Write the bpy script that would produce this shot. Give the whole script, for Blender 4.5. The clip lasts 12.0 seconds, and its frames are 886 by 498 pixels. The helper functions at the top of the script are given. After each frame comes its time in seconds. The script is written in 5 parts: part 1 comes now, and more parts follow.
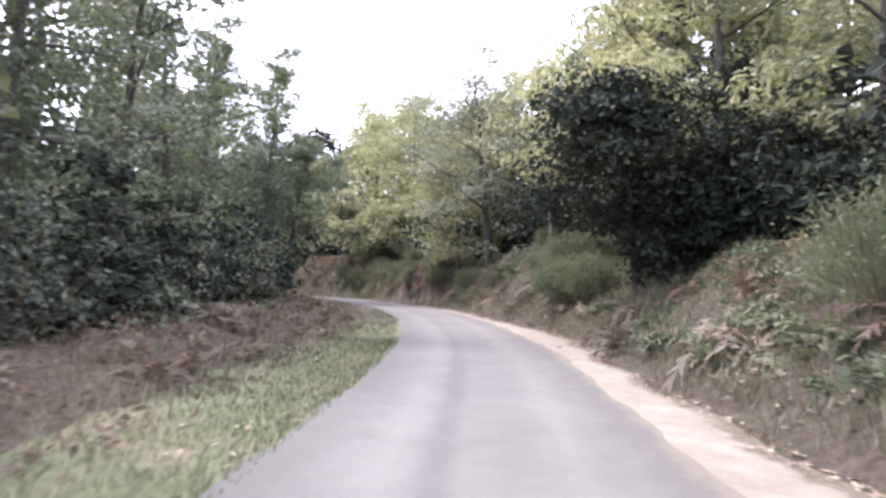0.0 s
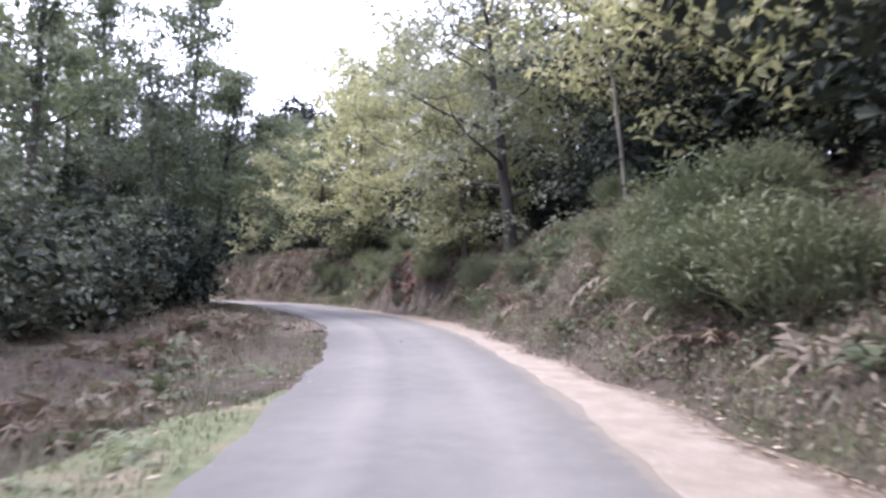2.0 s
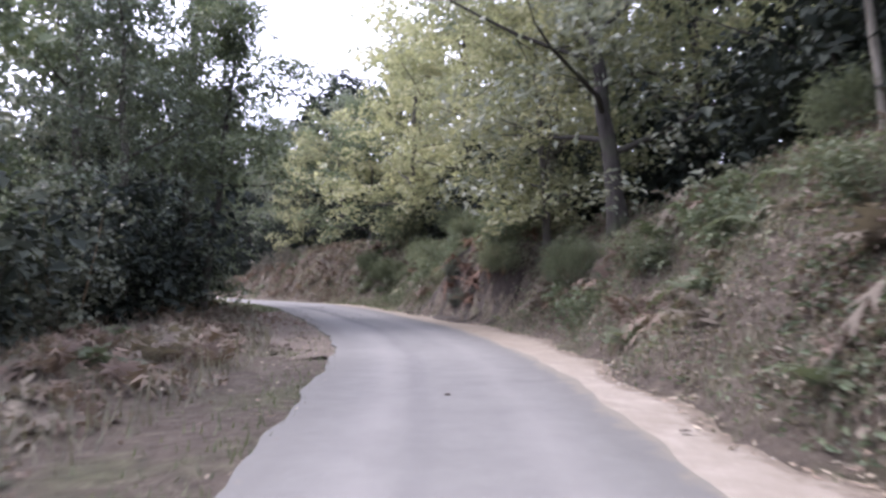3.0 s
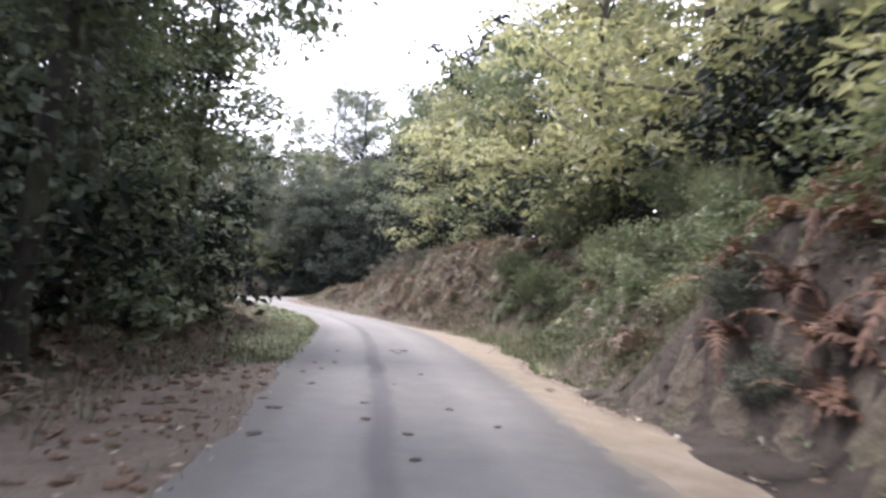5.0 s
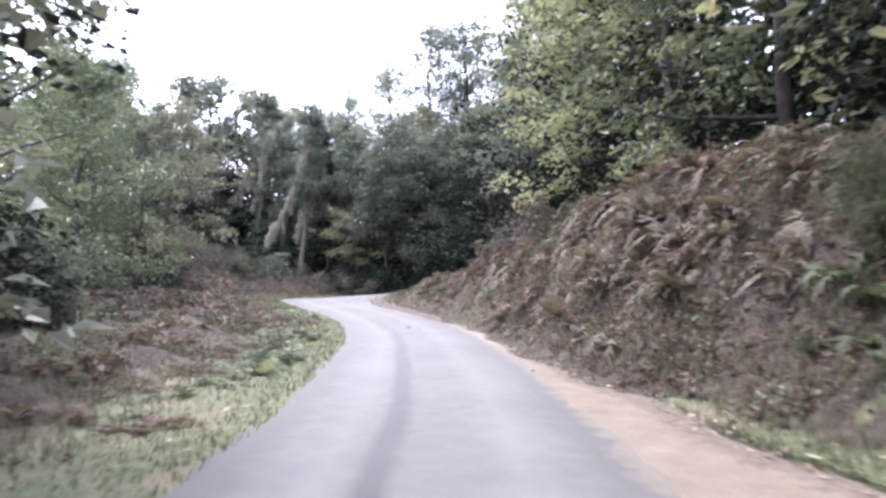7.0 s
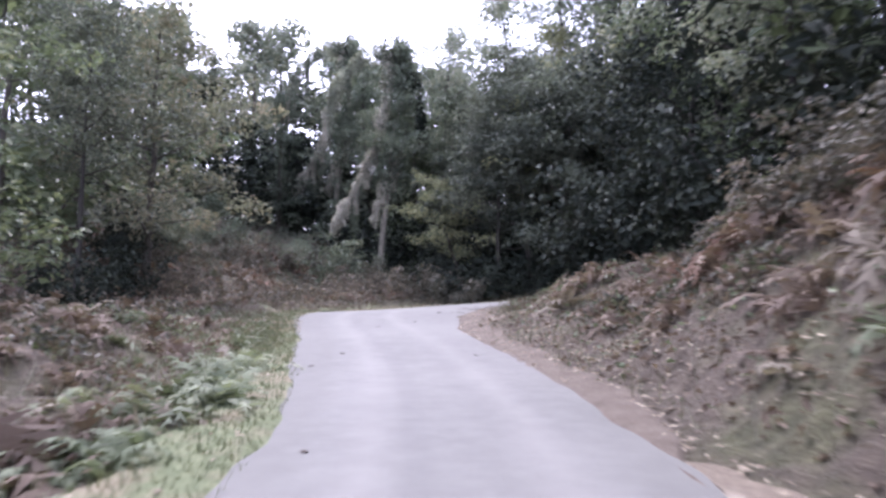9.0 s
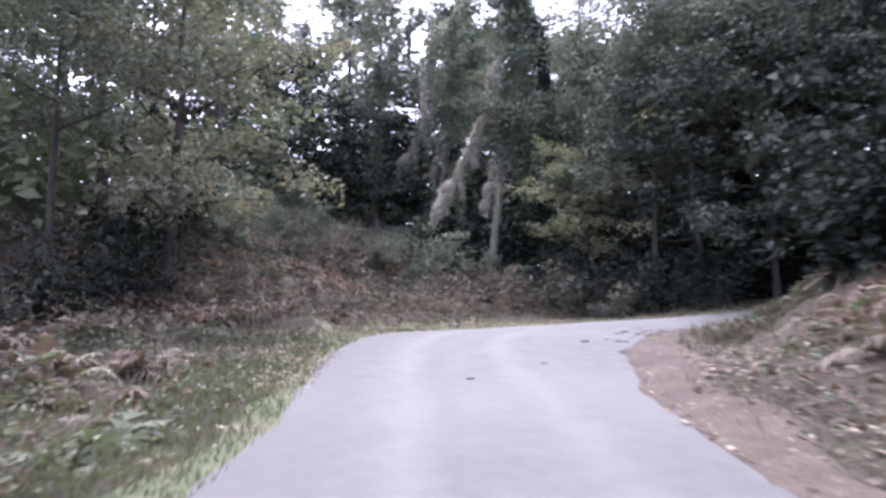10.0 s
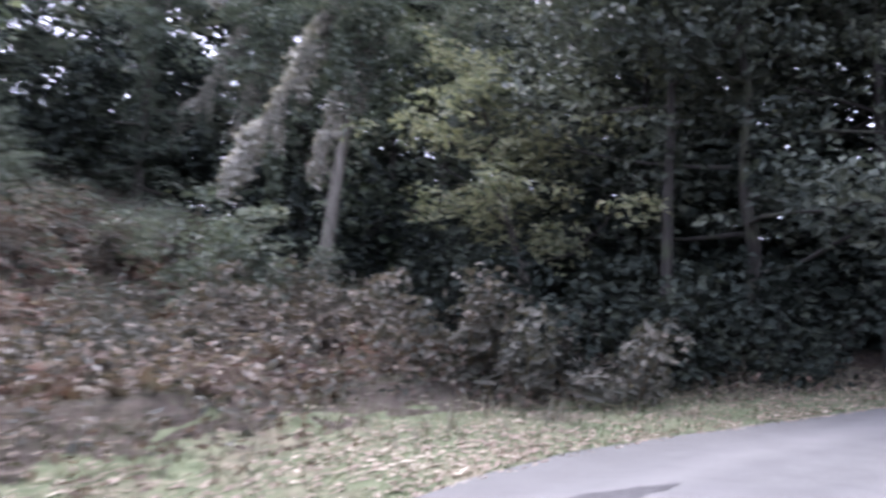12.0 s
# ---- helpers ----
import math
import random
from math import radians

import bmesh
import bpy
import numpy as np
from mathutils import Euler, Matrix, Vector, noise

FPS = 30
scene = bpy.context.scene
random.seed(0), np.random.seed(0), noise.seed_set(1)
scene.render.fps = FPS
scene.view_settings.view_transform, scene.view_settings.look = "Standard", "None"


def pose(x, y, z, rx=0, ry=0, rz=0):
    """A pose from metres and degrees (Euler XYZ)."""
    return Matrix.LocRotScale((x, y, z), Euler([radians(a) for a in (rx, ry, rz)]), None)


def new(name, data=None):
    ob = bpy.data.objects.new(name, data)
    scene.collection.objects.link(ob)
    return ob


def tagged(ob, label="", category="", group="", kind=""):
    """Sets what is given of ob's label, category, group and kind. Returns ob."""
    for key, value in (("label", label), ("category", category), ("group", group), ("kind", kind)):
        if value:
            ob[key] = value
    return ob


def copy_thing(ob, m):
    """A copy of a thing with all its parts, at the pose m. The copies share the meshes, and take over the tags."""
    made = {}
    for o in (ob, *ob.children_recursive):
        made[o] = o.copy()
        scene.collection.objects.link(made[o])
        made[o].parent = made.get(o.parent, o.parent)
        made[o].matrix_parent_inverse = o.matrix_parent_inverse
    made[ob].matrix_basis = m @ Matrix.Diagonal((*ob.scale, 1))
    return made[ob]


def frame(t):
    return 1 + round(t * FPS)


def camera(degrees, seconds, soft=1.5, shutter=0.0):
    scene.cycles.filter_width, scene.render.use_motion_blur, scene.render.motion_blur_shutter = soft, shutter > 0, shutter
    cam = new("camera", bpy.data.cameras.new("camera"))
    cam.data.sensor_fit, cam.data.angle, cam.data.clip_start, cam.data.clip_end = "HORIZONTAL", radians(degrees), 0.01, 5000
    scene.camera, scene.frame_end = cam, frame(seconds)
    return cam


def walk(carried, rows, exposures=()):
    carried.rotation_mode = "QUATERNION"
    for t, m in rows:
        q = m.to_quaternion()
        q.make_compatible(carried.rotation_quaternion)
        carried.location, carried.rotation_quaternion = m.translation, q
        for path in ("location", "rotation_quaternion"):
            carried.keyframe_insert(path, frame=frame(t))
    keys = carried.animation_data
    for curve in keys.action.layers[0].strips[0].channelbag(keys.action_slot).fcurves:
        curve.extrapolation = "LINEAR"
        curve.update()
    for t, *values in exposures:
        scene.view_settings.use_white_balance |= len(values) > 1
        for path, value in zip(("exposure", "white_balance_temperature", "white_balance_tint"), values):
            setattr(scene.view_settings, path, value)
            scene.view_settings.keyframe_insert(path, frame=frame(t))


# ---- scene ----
# camera and its drive: seconds, x, y, z, pitch, roll, yaw
cam = camera(62.9, 12.0, soft=2.8, shutter=0.3)
ROWS = [
    (0.0, 0.000, 0.000, 1.350, 3.67, -1.84, 0.00),
    (0.5, 0.252, 3.640, 1.430, 3.91, -0.96, -1.17),
    (1.0, 0.519, 7.293, 1.512, 3.87, -0.23, -1.17),
    (1.5, 0.704, 10.892, 1.587, 3.19, -0.02, -0.19),
    (2.0, 0.772, 14.518, 1.627, 3.36, 0.04, 1.54),
    (2.5, 0.663, 18.373, 1.688, 3.03, 0.36, 4.00),
    (3.0, 0.346, 22.516, 1.724, 3.04, 0.42, 6.81),
    (5.0, -2.622, 38.234, 1.995, 4.02, -2.98, 19.50),
    (5.5, -3.986, 42.216, 2.100, 3.58, -1.10, 22.46),
    (6.0, -5.568, 46.118, 2.209, 3.39, 0.03, 25.17),
    (6.5, -7.266, 49.902, 2.307, 2.83, 0.68, 27.52),
    (8.5, -16.307, 65.604, 2.302, 2.92, 0.46, 35.63),
    (9.0, -19.206, 69.631, 2.302, 2.79, 0.76, 39.13),
    (9.5, -22.242, 73.291, 2.305, 2.60, 0.52, 43.23),
    (10.0, -25.399, 76.441, 2.379, 3.09, 0.26, 48.45),
    (10.5, -28.522, 79.033, 2.487, 3.48, 0.24, 53.57),
    (11.0, -31.346, 81.214, 2.611, 4.81, 0.56, 55.82),
    (11.5, -33.660, 83.413, 2.716, 4.02, -0.16, 50.11),
    (12.0, -35.500, 85.960, 2.790, 3.83, -1.75, 33.70),
]
EXPOSURES = [(0.0, 2.16, 6000, 24), (0.5, 2.32, 5950, 25), (1.5, 2.28, 5780, 27), (3.0, 1.92, 5730, 26), (5.0, 2.18, 6050, 21), (5.5, 2.58, 6000, 22), (6.5, 2.42, 5750, 24), (8.5, 1.97, 5580, 28), (10.0, 2.05, 5560, 29), (11.0, 2.07, 5500, 28), (11.5, 2.07, 5500, 30), (12.0, 2.2, 5520, 27)]
walk(cam, [(t, pose(x, y, z, 90 + pitch, roll, yaw)) for t, x, y, z, pitch, roll, yaw in ROWS], EXPOSURES)

# ---- sky and sun: bright thin overcast, with a wide soft sun from the west ----
SUN_ELEVATION, SUN_AZIMUTH = 52.0, 298.0
world = bpy.data.worlds.new("overcast_sky")
scene.world = world
world.use_nodes = True
wn, wl = world.node_tree.nodes, world.node_tree.links
wn.clear()
sky = wn.new("ShaderNodeTexSky")
sky.sky_type, sky.sun_disc = "NISHITA", False
sky.sun_elevation, sky.sun_rotation = radians(SUN_ELEVATION), radians(SUN_AZIMUTH)
sky.dust_density, sky.air_density = 4.0, 1.0
cloud = wn.new("ShaderNodeMix")
cloud.data_type = "RGBA"
cloud.inputs[0].default_value = 0.72
cloud.inputs[7].default_value = (9.5, 9.6, 10.2, 1)
bg, wo = wn.new("ShaderNodeBackground"), wn.new("ShaderNodeOutputWorld")
bg.inputs[1].default_value = 0.12
wl.new(sky.outputs[0], cloud.inputs[6])
wl.new(cloud.outputs[2], bg.inputs[0])
wl.new(bg.outputs[0], wo.inputs[0])
sun_data = bpy.data.lights.new("sun", "SUN")
sun_data.energy, sun_data.angle, sun_data.color = 1.9, radians(18), (1.0, 0.94, 0.84)
sun = new("sun", sun_data)
az = radians(SUN_AZIMUTH)
toward = Vector((math.sin(az) * math.cos(radians(SUN_ELEVATION)), math.cos(az) * math.cos(radians(SUN_ELEVATION)), math.sin(radians(SUN_ELEVATION))))
sun.rotation_euler = toward.to_track_quat("Z", "Y").to_euler()


# ---- materials ----
def material(name, build):
    m = bpy.data.materials.new(name)
    m.use_nodes = True
    nt = m.node_tree
    nt.nodes.clear()
    out = nt.nodes.new("ShaderNodeOutputMaterial")
    nt.links.new(build(nt), out.inputs[0])
    return m


def node(nt, kind, **props):
    n = nt.nodes.new(kind)
    for k, v in props.items():
        if k == "data_type":
            n.data_type = v
        elif k == "operation":
            n.operation = v
        elif k == "blend_type":
            n.blend_type = v
    return n


def noise_tex(nt, scale, detail=4.0, rough=0.55, world_space=True, stretch=None):
    n = nt.nodes.new("ShaderNodeTexNoise")
    n.inputs["Scale"].default_value, n.inputs["Detail"].default_value = scale, detail
    n.inputs["Roughness"].default_value = rough
    src = nt.nodes.new("ShaderNodeNewGeometry").outputs["Position"] if world_space else nt.nodes.new("ShaderNodeTexCoord").outputs["Object"]
    if stretch:
        mp = nt.nodes.new("ShaderNodeMapping")
        mp.inputs["Scale"].default_value = stretch
        nt.links.new(src, mp.inputs[0])
        src = mp.outputs[0]
    nt.links.new(src, n.inputs["Vector"])
    return n.outputs[0]


def ramp(nt, fac, stops):
    r = nt.nodes.new("ShaderNodeValToRGB")
    while len(r.color_ramp.elements) < len(stops):
        r.color_ramp.elements.new(0.5)
    for e, (p, c) in zip(r.color_ramp.elements, stops):
        e.position, e.color = p, (*c, 1) if len(c) == 3 else c
    nt.links.new(fac, r.inputs[0])
    return r.outputs[0]


def mixc(nt, fac, a, b, blend="MIX"):
    m = nt.nodes.new("ShaderNodeMix")
    m.data_type, m.blend_type = "RGBA", blend
    for sock, v in ((m.inputs[0], fac), (m.inputs[6], a), (m.inputs[7], b)):
        if isinstance(v, (int, float)):
            sock.default_value = v
        elif isinstance(v, tuple):
            sock.default_value = (*v, 1)
        else:
            nt.links.new(v, sock)
    return m.outputs[2]


def maths(nt, op, a, b=0.0, clamp=False):
    m = nt.nodes.new("ShaderNodeMath")
    m.operation, m.use_clamp = op, clamp
    for sock, v in ((m.inputs[0], a), (m.inputs[1], b)):
        if isinstance(v, (int, float)):
            sock.default_value = v
        else:
            nt.links.new(v, sock)
    return m.outputs[0]


def surface(nt, colour, rough=0.8, bump=None, strength=0.3, distance=0.02, spec=0.3):
    p = nt.nodes.new("ShaderNodeBsdfPrincipled")
    if isinstance(colour, tuple):
        p.inputs["Base Color"].default_value = (*colour, 1)
    else:
        nt.links.new(colour, p.inputs["Base Color"])
    if isinstance(rough, (int, float)):
        p.inputs["Roughness"].default_value = rough
    else:
        nt.links.new(rough, p.inputs["Roughness"])
    p.inputs["Specular IOR Level"].default_value = spec
    if bump is not None:
        b = nt.nodes.new("ShaderNodeBump")
        b.inputs["Strength"].default_value, b.inputs["Distance"].default_value = strength, distance
        nt.links.new(bump, b.inputs["Height"])
        nt.links.new(b.outputs[0], p.inputs["Normal"])
    return p.outputs[0]


def leaf_material(name, stops, gloss=0.5, through_amount=0.3, patch=0.45, shine=0.25):
    """Leaves: colour varies leaf by leaf, tree by tree and in larger patches of the crown."""
    def build(nt):
        isl = nt.nodes.new("ShaderNodeNewGeometry").outputs["Random Per Island"]
        obj = nt.nodes.new("ShaderNodeObjectInfo").outputs["Random"]
        big = noise_tex(nt, 0.55, 3.0)
        fac = maths(nt, "ADD", maths(nt, "MULTIPLY", isl, 0.5), maths(nt, "MULTIPLY", maths(nt, "SUBTRACT", big, 0.5), patch * 3))
        fac = maths(nt, "ADD", fac, maths(nt, "MULTIPLY", maths(nt, "SUBTRACT", obj, 0.5), 0.35))
        fac = maths(nt, "ADD", fac, 0.22, True)
        col = ramp(nt, fac, [(p, tuple(0.69 * c + 0.31 * (0.45 * q[0] + 0.45 * q[1] + 0.1 * q[2]) for c in q)) for p, q in stops])
        s = surface(nt, col, gloss, spec=shine)
        tr = nt.nodes.new("ShaderNodeBsdfTranslucent")
        nt.links.new(mixc(nt, 0.35, col, (0.9, 1.0, 0.35), "MULTIPLY"), tr.inputs[0])
        mx = nt.nodes.new("ShaderNodeMixShader")
        mx.inputs[0].default_value = through_amount
        nt.links.new(s, mx.inputs[1])
        nt.links.new(tr.outputs[0], mx.inputs[2])
        return mx.outputs[0]
    return material(name, build)


M = {}
M["chestnut_leaf"] = leaf_material("chestnut_leaf", [(0.0, (0.118, 0.140, 0.072)), (0.4, (0.255, 0.266, 0.118)), (0.7, (0.38, 0.365, 0.165)), (1.0, (0.48, 0.43, 0.215))], 0.5, 0.44)
M["dull_leaf"] = leaf_material("dull_leaf", [(0.0, (0.065, 0.080, 0.052)), (0.45, (0.15, 0.158, 0.095)), (0.75, (0.235, 0.215, 0.125)), (1.0, (0.33, 0.25, 0.14))], 0.5, 0.35)
M["green_leaf"] = leaf_material("green_leaf", [(0.0, (0.053, 0.080, 0.038)), (0.5, (0.115, 0.152, 0.066)), (0.85, (0.195, 0.225, 0.095)), (1.0, (0.3, 0.295, 0.125))])
# Near-black: the holly's own dark green, and deep shade put into other leaves.
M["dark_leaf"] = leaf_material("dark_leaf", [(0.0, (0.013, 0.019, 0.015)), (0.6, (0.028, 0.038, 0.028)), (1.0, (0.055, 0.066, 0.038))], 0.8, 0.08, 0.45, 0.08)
# Green leaf darkened for the wood's shade; dark brambles and ivy share it.
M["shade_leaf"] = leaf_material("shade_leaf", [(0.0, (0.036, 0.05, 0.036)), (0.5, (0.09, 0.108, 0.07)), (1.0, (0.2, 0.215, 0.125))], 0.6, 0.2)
M["ivy_leaf"] = leaf_material("ivy_leaf", [(0.0, (0.055, 0.078, 0.05)), (0.6, (0.13, 0.162, 0.098)), (1.0, (0.24, 0.26, 0.155))], 0.55, 0.25)
M["grey_leaf"] = leaf_material("grey_leaf", [(0.0, (0.088, 0.11, 0.076)), (0.5, (0.175, 0.2, 0.134)), (1.0, (0.29, 0.3, 0.195))], 0.6, 0.25)
M["creeper_leaf"] = leaf_material("creeper_leaf", [(0.0, (0.19, 0.18, 0.13)), (0.5, (0.37, 0.345, 0.26)), (1.0, (0.55, 0.51, 0.40))], 0.6, 0.2)
M["broom_leaf"] = leaf_material("broom_leaf", [(0.0, (0.062, 0.085, 0.038)), (0.5, (0.125, 0.152, 0.066)), (1.0, (0.25, 0.262, 0.125))], 0.7, 0.25)
M["bramble_leaf"] = leaf_material("bramble_leaf", [(0.0, (0.044, 0.048, 0.031)), (0.45, (0.096, 0.09, 0.06)), (0.75, (0.155, 0.12, 0.082)), (1.0, (0.235, 0.182, 0.122))], 0.6, 0.2, 0.7)
M["rust_frond"] = leaf_material("rust_frond", [(0.0, (0.066, 0.041, 0.028)), (0.45, (0.132, 0.084, 0.054)), (0.8, (0.205, 0.146, 0.093)), (1.0, (0.28, 0.225, 0.14))], 0.8, 0.25)
M["deep_rust"] = leaf_material("deep_rust", [(0.0, (0.042, 0.018, 0.010)), (0.45, (0.125, 0.055, 0.026)), (0.8, (0.21, 0.105, 0.05)), (1.0, (0.29, 0.19, 0.10))], 0.8, 0.25)
M["straw_frond"] = leaf_material("straw_frond", [(0.0, (0.095, 0.07, 0.048)), (0.5, (0.185, 0.148, 0.098)), (1.0, (0.29, 0.25, 0.17))], 0.8, 0.25)
M["green_frond"] = leaf_material("green_frond", [(0.0, (0.052, 0.076, 0.033)), (0.5, (0.106, 0.130, 0.057)), (1.0, (0.195, 0.210, 0.104))], 0.7, 0.3)
M["pale_frond"] = leaf_material("pale_frond", [(0.0, (0.085, 0.118, 0.055)), (0.5, (0.175, 0.212, 0.104)), (1.0, (0.30, 0.315, 0.175))], 0.7, 0.35)
M["grass"] = leaf_material("grass", [(0.0, (0.048, 0.074, 0.027)), (0.5, (0.10, 0.124, 0.048)), (0.85, (0.178, 0.178, 0.082)), (1.0, (0.265, 0.235, 0.13))], 0.7, 0.3)
M["dry_grass"] = leaf_material("dry_grass", [(0.0, (0.07, 0.066, 0.04)), (0.4, (0.13, 0.12, 0.074)), (0.8, (0.21, 0.19, 0.12)), (1.0, (0.3, 0.27, 0.18))], 0.8, 0.25)
M["litter"] = leaf_material("litter", [(0.0, (0.12, 0.075, 0.05)), (0.45, (0.27, 0.195, 0.12)), (0.75, (0.44, 0.37, 0.23)), (1.0, (0.62, 0.57, 0.43))], 0.75, 0.1, 0.2)


def bark_build(base, light):
    def build(nt):
        n = noise_tex(nt, 9.0, 6.0, 0.65, False, (1.0, 1.0, 0.22))
        m = noise_tex(nt, 1.3, 3.0, 0.5, False)
        col = mixc(nt, ramp(nt, n, [(0.35, (0, 0, 0)), (0.7, (1, 1, 1))]), base, light)
        col = mixc(nt, ramp(nt, m, [(0.5, (0, 0, 0)), (0.75, (0.6, 0.6, 0.6))]), col, (0.07, 0.09, 0.04))
        return surface(nt, col, 0.9, n, 0.8, 0.03)
    return build


M["bark"] = material("bark", bark_build((0.035, 0.030, 0.026), (0.10, 0.09, 0.077)))
M["pale_bark"] = material("pale_bark", bark_build((0.10, 0.09, 0.072), (0.27, 0.25, 0.21)))
M["dark_bark"] = material("dark_bark", bark_build((0.022, 0.02, 0.018), (0.06, 0.054, 0.047)))
M["stem"] = material("stem", bark_build((0.09, 0.065, 0.04), (0.2, 0.15, 0.09)))


def asphalt_build(nt):
    uv = nt.nodes.new("ShaderNodeUVMap").outputs[0]
    sep = nt.nodes.new("ShaderNodeSeparateXYZ")
    nt.links.new(uv, sep.inputs[0])
    along, across = sep.outputs[0], sep.outputs[1]
    fine = noise_tex(nt, 95.0, 3.0, 0.7)
    mid = noise_tex(nt, 3.2, 5.0, 0.6)
    big = noise_tex(nt, 0.35, 3.0, 0.55)
    col = ramp(nt, mid, [(0.3, (0.092, 0.090, 0.083)), (0.7, (0.128, 0.125, 0.116))])
    col = mixc(nt, ramp(nt, big, [(0.4, (0, 0, 0)), (0.65, (0.5, 0.5, 0.5))]), col, (0.155, 0.150, 0.138))
    col = mixc(nt, ramp(nt, fine, [(0.35, (0.55, 0.55, 0.55)), (0.6, (0, 0, 0))]), col, (0.081, 0.080, 0.075))
    # oil-dark strip between the two wheel tracks, and worn pale tracks
    wob = maths(nt, "ADD", across, maths(nt, "MULTIPLY", maths(nt, "SUBTRACT", noise_tex(nt, 0.5, 2.0), 0.5), 0.22))
    mid_strip = maths(nt, "SUBTRACT", 1.5, maths(nt, "MULTIPLY", maths(nt, "ABSOLUTE", maths(nt, "ADD", wob, 0.32)), 8.5), True)
    strength = ramp(nt, maths(nt, "DIVIDE", along, 120.0, True), [(0.0, (0.5, 0.5, 0.5)), (0.10, (0.42, 0.42, 0.42)), (0.16, (0.18, 0.18, 0.18)), (0.33, (0.25, 0.25, 0.25)), (0.37, (1, 1, 1)), (0.54, (0.9, 0.9, 0.9)), (0.63, (0.3, 0.3, 0.3)), (0.75, (0.1, 0.1, 0.1))])
    patchy = ramp(nt, noise_tex(nt, 0.7, 3.0), [(0.3, (0.55, 0.55, 0.55)), (0.65, (1, 1, 1))])
    col = mixc(nt, maths(nt, "MULTIPLY", maths(nt, "MULTIPLY", mid_strip, strength), patchy), col, (0.057, 0.055, 0.056))
    worn = maths(nt, "SUBTRACT", 1.0, maths(nt, "MULTIPLY", maths(nt, "ABSOLUTE", maths(nt, "SUBTRACT", maths(nt, "ABSOLUTE", wob), 0.72)), 3.2), True)
    col = mixc(nt, maths(nt, "MULTIPLY", maths(nt, "MULTIPLY", worn, 0.36), patchy), col, (0.182, 0.175, 0.161))
    rag = maths(nt, "MULTIPLY", maths(nt, "SUBTRACT", noise_tex(nt, 3.5, 5.0, 0.65), 0.5), 0.65)
    edge = maths(nt, "MULTIPLY", maths(nt, "SUBTRACT", maths(nt, "ADD", maths(nt, "ABSOLUTE", across), rag), 1.08), 3.4, True)
    bend = ramp(nt, maths(nt, "DIVIDE", along, 120.0, True), [(0.66, (0, 0, 0)), (0.71, (1, 1, 1)), (0.89, (1, 1, 1)), (0.92, (0, 0, 0))])
    inside = maths(nt, "MULTIPLY", bend, maths(nt, "GREATER_THAN", across, 0.0))
    edge = maths(nt, "MULTIPLY", edge, maths(nt, "SUBTRACT", 1.0, inside))
    old = ramp(nt, maths(nt, "DIVIDE", along, 120.0, True), [(0.0, (0.6, 0.6, 0.6)), (0.1, (0.5, 0.5, 0.5)), (0.16, (0.35, 0.35, 0.35)), (0.3, (0.45, 0.45, 0.45)), (0.36, (0.9, 0.9, 0.9)), (0.52, (0.8, 0.8, 0.8)), (0.6, (0.4, 0.4, 0.4))])
    col = mixc(nt, maths(nt, "MULTIPLY", edge, old), col, (0.078, 0.075, 0.068))
    # sand dragged from the verge on to the asphalt
    there = ramp(nt, maths(nt, "DIVIDE", along, 120.0, True), [(0.60, (1, 1, 1)), (0.66, (0, 0, 0))])
    sand = maths(nt, "MULTIPLY", maths(nt, "SUBTRACT", maths(nt, "ADD", across, rag), 1.46), 7.0, True)
    col = mixc(nt, maths(nt, "MULTIPLY", maths(nt, "MULTIPLY", sand, there), 0.7), col, (0.15, 0.13, 0.10))
    return surface(nt, col, 0.82, fine, 0.5, 0.006, 0.3)


def gravel_build(nt):
    uv = nt.nodes.new("ShaderNodeUVMap").outputs[0]
    sep = nt.nodes.new("ShaderNodeSeparateXYZ")
    nt.links.new(uv, sep.inputs[0])
    n1, n2, n3, n4 = noise_tex(nt, 60.0, 4.0, 0.7), noise_tex(nt, 2.2, 5.0, 0.6), noise_tex(nt, 14.0, 3.0, 0.6), noise_tex(nt, 4.5, 6.0, 0.7)
    col = ramp(nt, n2, [(0.3, (0.182, 0.155, 0.121)), (0.55, (0.228, 0.200, 0.162)), (0.75, (0.282, 0.254, 0.212))])
    col = mixc(nt, ramp(nt, n1, [(0.3, (0.6, 0.6, 0.6)), (0.5, (0, 0, 0))]), col, (0.16, 0.13, 0.10))
    col = mixc(nt, ramp(nt, n3, [(0.62, (0, 0, 0)), (0.7, (0.7, 0.7, 0.7))]), col, (0.31, 0.28, 0.24))
    damp = ramp(nt, maths(nt, "DIVIDE", sep.outputs[0], 120.0, True), [(0.27, (0, 0, 0)), (0.34, (1, 1, 1)), (0.56, (1, 1, 1)), (0.60, (0.3, 0.3, 0.3))])
    col = mixc(nt, damp, col, (0.80, 0.762, 0.69), "MULTIPLY")
    # earth washed down over the outer edge, and over all of it where the strip ends
    end = ramp(nt, maths(nt, "DIVIDE", sep.outputs[0], 120.0, True), [(0.5, (0.0, 0.0, 0.0)), (0.53, (0.16, 0.16, 0.16)), (0.60, (0.2, 0.2, 0.2)), (0.615, (0.02, 0.02, 0.02)), (0.64, (0.05, 0.05, 0.05)), (0.66, (0.5, 0.5, 0.5))])
    wash = maths(nt, "ADD", maths(nt, "ADD", sep.outputs[1], end), maths(nt, "MULTIPLY", maths(nt, "SUBTRACT", n4, 0.5), 0.8))
    earth = ramp(nt, n3, [(0.3, (0.085, 0.066, 0.05)), (0.7, (0.17, 0.14, 0.105))])
    col = mixc(nt, maths(nt, "MULTIPLY", maths(nt, "SUBTRACT", wash, 0.70), 7.0, True), col, earth)
    return surface(nt, col, 0.92, n1, 0.8, 0.015)


